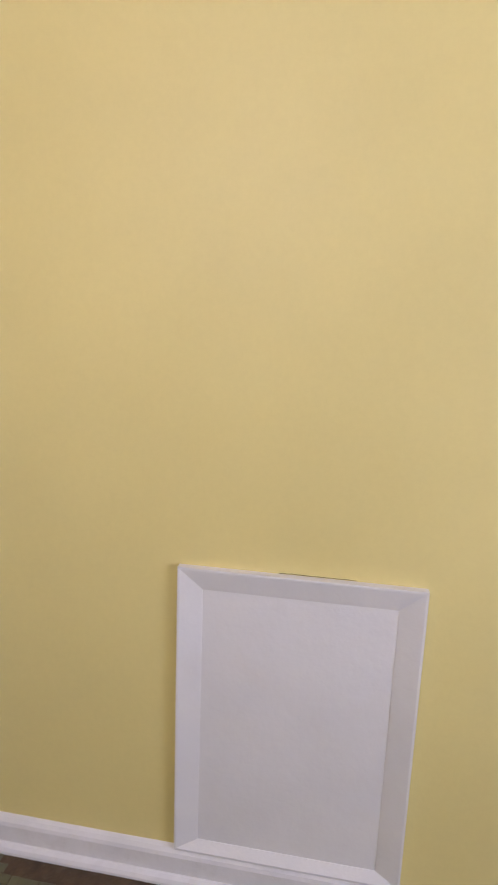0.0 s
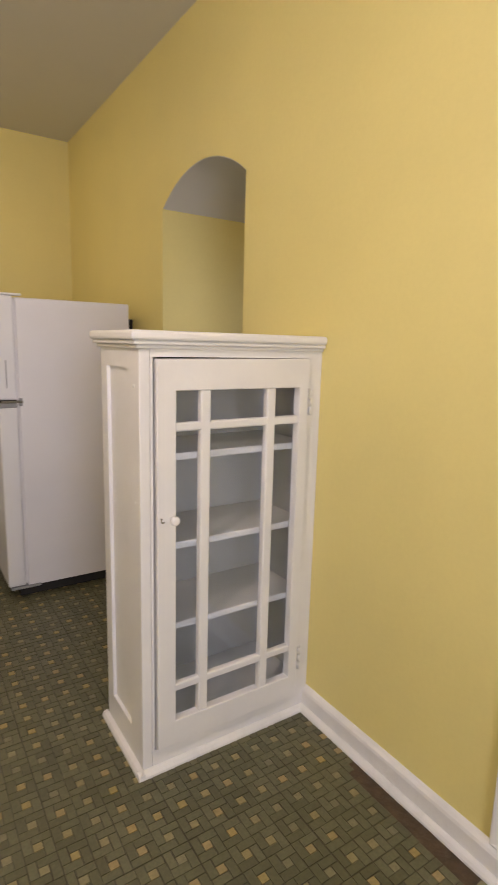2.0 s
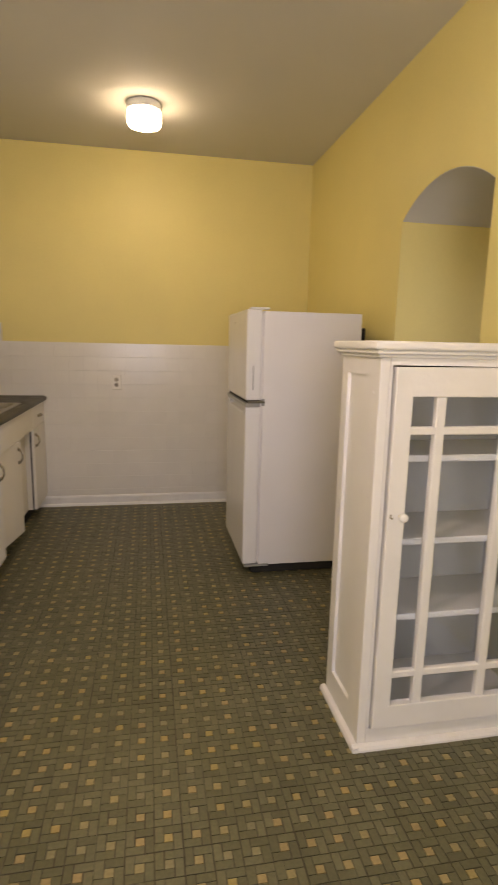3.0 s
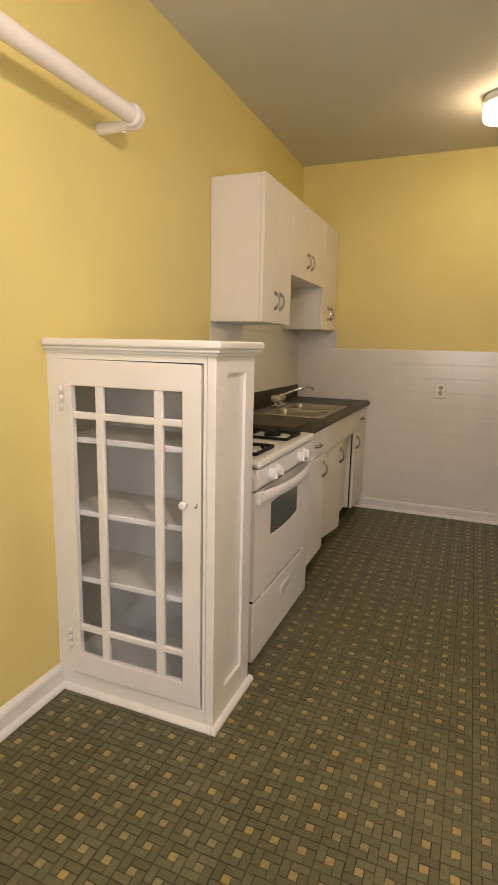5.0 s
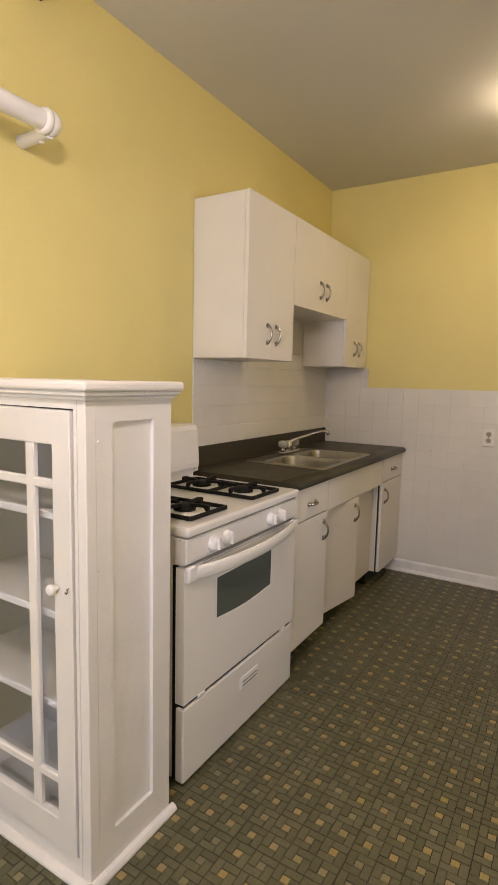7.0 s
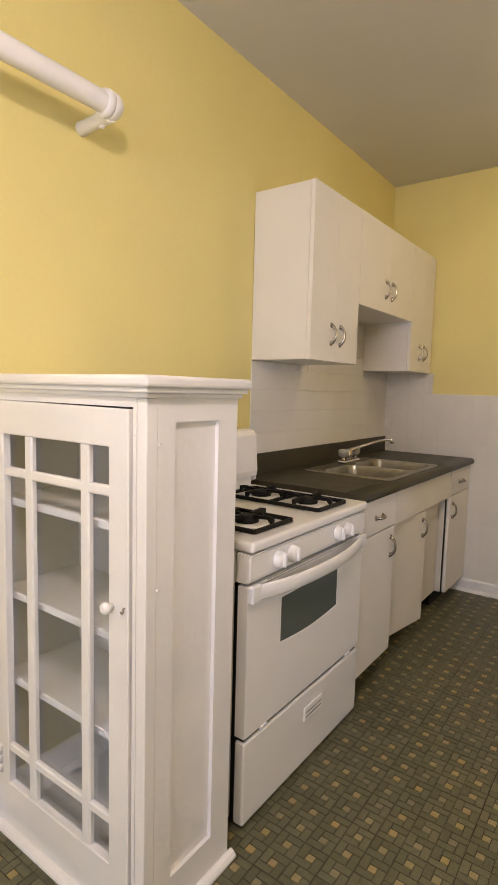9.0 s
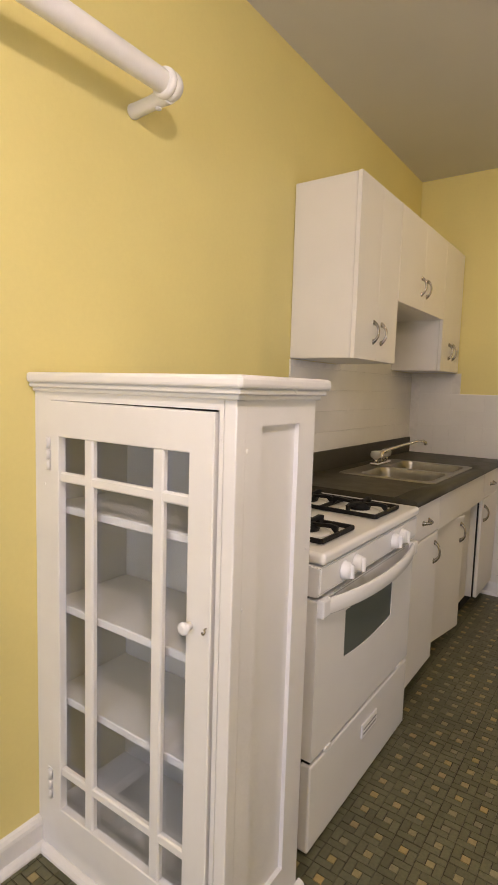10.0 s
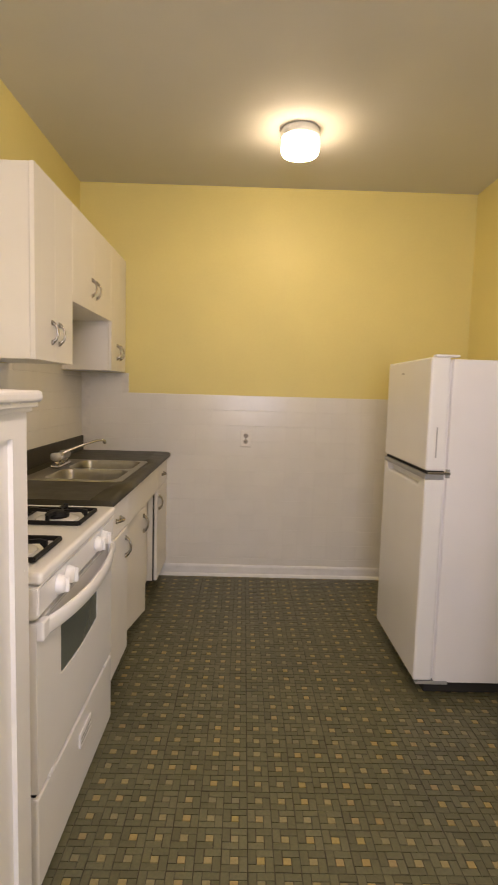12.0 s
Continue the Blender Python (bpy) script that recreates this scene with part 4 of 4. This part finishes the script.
build_room()
wood_bracket()
skirting("baseboard_left", L0, 2.052, "left")
skirting("baseboard_right", L0, 2.052, "right")
skirting("baseboard_far", 0.53, W, "far")
skirting("baseboard_right_back", 3.33, L1 - 0.02, "right")
wall_panel()
paint_crack()
bookcase("white painted glazed half-height bookcase standing beside the stove", 0.663, 2.142, 2.296, 0.074, 0.614, 0.108, 0.547, 0.2215, 0.4555, 0.008)
FLIP[0] = W
twin = bookcase("white painted glazed half-height bookcase by the arched passage", 0.638, 2.150, 2.318, 0.060, 0.592, 0.098, 0.534, 0.205, 0.4375, 0.015)
twin.scale = (1, 1, 1.008)
FLIP[0] = None
upper_cabinet(3.335, 3.812, 1.455, 2.215, "white enamelled tall wall cabinet with two plain doors")
upper_cabinet(3.814, 4.578, 1.758, 2.216, "white enamelled short wall cabinet above the sink")
upper_cabinet(4.580, 4.9895, 1.455, 2.217, "white enamelled tall wall cabinet in the corner")
base_unit("drawer_cabinet", 3.270, 3.664, "white enamelled base cabinet with a drawer beside the stove", True)
sink_unit()
base_unit("drawer_cabinet", 4.564, 4.984, "white enamelled base cabinet with a drawer in the corner", False)
counter_and_sink()
stove()
refrigerator()
ceiling_lamp()
pendant_lamp()
wall_pipe()
outlet()

# ---- tiles of walls and floor ----


def tiled_wall():
    """White square wall tiles, each a piece of its own on a thin bed."""
    p, h, d, r = 0.1072, 0.0010, 0.0085, 0.0013
    bm = bmesh.new()
    a, b = d / 2, (p - h) / 2
    prism(bm, [(-a, -b + r), (-a + r * 0.8, -b), (a, -b), (a, b), (-a + r * 0.8, b), (-a, b - r)], "x", -p / 2 + 0.0004, p / 2 - 0.0004)
    flat = mesh_of("tile", bm, TILE)
    far = single("tile_bed_far", boxes((0.34, W, L1 - 0.0071, L1 + 0.001, 0.0, 1.3175), (0.0, 0.34, L1 - 0.0071, L1 + 0.001, 0.85, 1.4535)), GROUT, "white tiled dado on the kitchen end wall", "tiled wall", "structure")
    top = 1.3165
    rng = random.Random(4)

    def lay(parent, loc, turn):
        ob = new("tile", flat)
        ob.parent = parent
        ob.rotation_euler = (rng.uniform(-0.003, 0.003), 0, turn + rng.uniform(-0.0012, 0.0012))
        ob.location = loc
    i0 = -11
    for i in range(i0, 15):
        x = 1.142 + (i + 0.5) * p
        if x > W - 0.02 or x < 0.03:
            continue
        for j in range(12):
            z = top - (j + 0.5) * p
            if z < 0.08 or (x < 0.60 and z < 0.90):
                continue
            lay(far, (x, L1 - 0.0052, z), 0)
        if x < 0.33:
            lay(far, (x, L1 - 0.0052, top + 0.5 * p), 0)
    left = single("tile_bed_left", boxes((-0.001, 0.0071, 3.338, L1 - 0.0085, 0.90, 1.4525), (-0.001, 0.0071, 3.815, 4.578, 1.4525, 1.757)), GROUT, "white tiled splashback under the wall cabinets", "tiled wall", "structure")
    for i in range(16):
        y = 3.339 + (i + 0.5) * p * 0.964
        for j in range(-1, 4):
            z = top - (j + 0.5) * p
            lay(left, (0.0052, y, z), radians(90))
        if 3.86 < y < 4.53:
            for j in (-2, -3, -4):
                lay(left, (0.0052, y, top - (j + 0.5) * p), radians(90))


def floor():
    """Pinwheel mosaic: four oblong tiles round a small square, on a 77 mm grid, with wider seams every fourth unit."""
    p, c0x, c0y, tilt = 0.0765, 0.0070, -0.0127, radians(-0.1)
    u = p / 3
    g = 0.0019
    ct, st_ = math.cos(tilt), math.sin(tilt)
    shapes = (("square", 1, 1, 2, 2), ("oblong", 0, 0, 2, 1), ("oblong", 2, 0, 3, 2), ("oblong", 1, 2, 3, 3), ("oblong", 0, 1, 1, 3))
    slab = single("floor", boxes((-0.02, W + 0.02, L0 - 0.02, L1 + 0.02, -0.08, 0.0)), BED, "mosaic floor of olive oblongs and small sandy squares", "floor", "structure")
    top, low, ch = 0.0028, -0.001, 0.0009
    rng = random.Random(9)
    data = {"square": ([], []), "oblong": ([], [])}
    shared = {}

    def corners(a, b, c, d, z, inset):
        return [(a + inset, b + inset, z), (c - inset, b + inset, z), (c - inset, d - inset, z), (a + inset, d - inset, z)]

    def piece(x0, y0, x1, y1, lift, tx, ty):
        vs = corners(x0, y0, x1, y1, low, 0) + corners(x0, y0, x1, y1, top - ch * 0.6 + lift, 0) + corners(x0, y0, x1, y1, top + lift, ch)
        mx, my = (x0 + x1) / 2, (y0 + y1) / 2
        vs = [(x, y, z + ((x - mx) * tx + (y - my) * ty if z > 0 else 0)) for x, y, z in vs]
        fs = [(8, 9, 10, 11)]
        for k in range(4):
            n = (k + 1) % 4
            fs += [(k, n, 4 + n, 4 + k), (4 + k, 4 + n, 8 + n, 8 + k)]
        return vs, fs

    for ix in range(-1, 39):
        for iy in range(-17, 67):
            ox, oy = (ix - 0.5) * p, (iy - 0.5) * p
            single_unit = 15 <= ix < 25 and 26 <= iy < 32
            sl = 0.0009 if ix % 4 == 0 else 0
            sb = 0.0009 if iy % 4 == 0 else 0
            for k, (kind, a, b, c, d) in enumerate(shapes):
                x0, y0, x1, y1 = ox + a * u + g / 2, oy + b * u + g / 2, ox + c * u - g / 2, oy + d * u - g / 2
                if a == 0:
                    x0 += sl
                if b == 0:
                    y0 += sb
                if not single_unit:   # hand-laid mosaic: no two joints are equally wide
                    x0, y0 = x0 + rng.uniform(-0.0004, 0.0011), y0 + rng.uniform(-0.0004, 0.0011)
                    x1, y1 = x1 - rng.uniform(-0.0004, 0.0011), y1 - rng.uniform(-0.0004, 0.0011)
                mx, my = (x0 + x1) / 2, (y0 + y1) / 2
                wx, wy = c0x + ct * mx - st_ * my, c0y + st_ * mx + ct * my
                if wx > W - 0.012 or wx < 0.012 or wy > L1 - 0.012 or wy < L0:
                    continue
                if wx > 2.652 + 0.010 * noise.noise(Vector((wy * 19, 0.3, 0))) and 1.29 < wy < 1.755:
                    continue
                lift, tx, ty = rng.uniform(-0.00025, 0.00035), rng.uniform(-0.008, 0.008), rng.uniform(-0.008, 0.008)
                if single_unit:
                    key = (kind, round((x1 - x0) * 1e5), round((y1 - y0) * 1e5))
                    if key not in shared:
                        hx, hy = (x1 - x0) / 2, (y1 - y0) / 2
                        me = bpy.data.meshes.new("floor_tile")
                        me.from_pydata(*[piece(-hx, -hy, hx, hy, 0, 0, 0)[0], [], piece(-hx, -hy, hx, hy, 0, 0, 0)[1]])
                        me.materials.append(SANDY_O if kind == "square" else OLIVE_O)
                        shared[key] = me
                    ob = new("floor_tile", shared[key])
                    ob.parent = slab
                    ob.location = (wx, wy, lift)
                    ob.rotation_euler = (ty, -tx, tilt)
                else:
                    vs, fs = piece(x0, y0, x1, y1, lift, tx, ty)
                    vs = [(c0x + ct * x - st_ * y, c0y + st_ * x + ct * y, z) for x, y, z in vs]
                    base = len(data[kind][0])
                    data[kind][0].extend(vs)
                    data[kind][1].extend(tuple(q + base for q in f) for f in fs)
    for kind, material, name in (("square", SANDY_I, "sandy_tiles"), ("oblong", OLIVE_I, "olive_tiles")):
        me = bpy.data.meshes.new(name)
        me.from_pydata(data[kind][0], [], data[kind][1])
        me.materials.append(material)
        ob = new(name, me)
        ob.parent = slab
        ob["kind"] = "stuff"
    # bare strip with old adhesive along the skirting, where tiles are missing
    bm = bmesh.new()
    n = 46
    near, far_ = [], []
    for i in range(n + 1):
        y = 1.285 + 0.50 * i / n
        edge = 2.634 + 0.012 * noise.noise(Vector((y * 21, 0.3, 0))) + (0.04 * max(0, (y - 1.70) / 0.08) if y > 1.70 else 0)
        near.append(bm.verts.new((min(edge, 2.70), y, 0.0016 + 0.0012 * noise.noise(Vector((y * 33, 5, 0))))))
        far_.append(bm.verts.new((2.716, y, 0.0024)))
    for i in range(n):
        bm.faces.new((near[i], far_[i], far_[i + 1], near[i + 1]))
    part("residue", bm, RESIDUE, slab, "dark crumbled adhesive where tiles are missing")


tiled_wall()
floor()
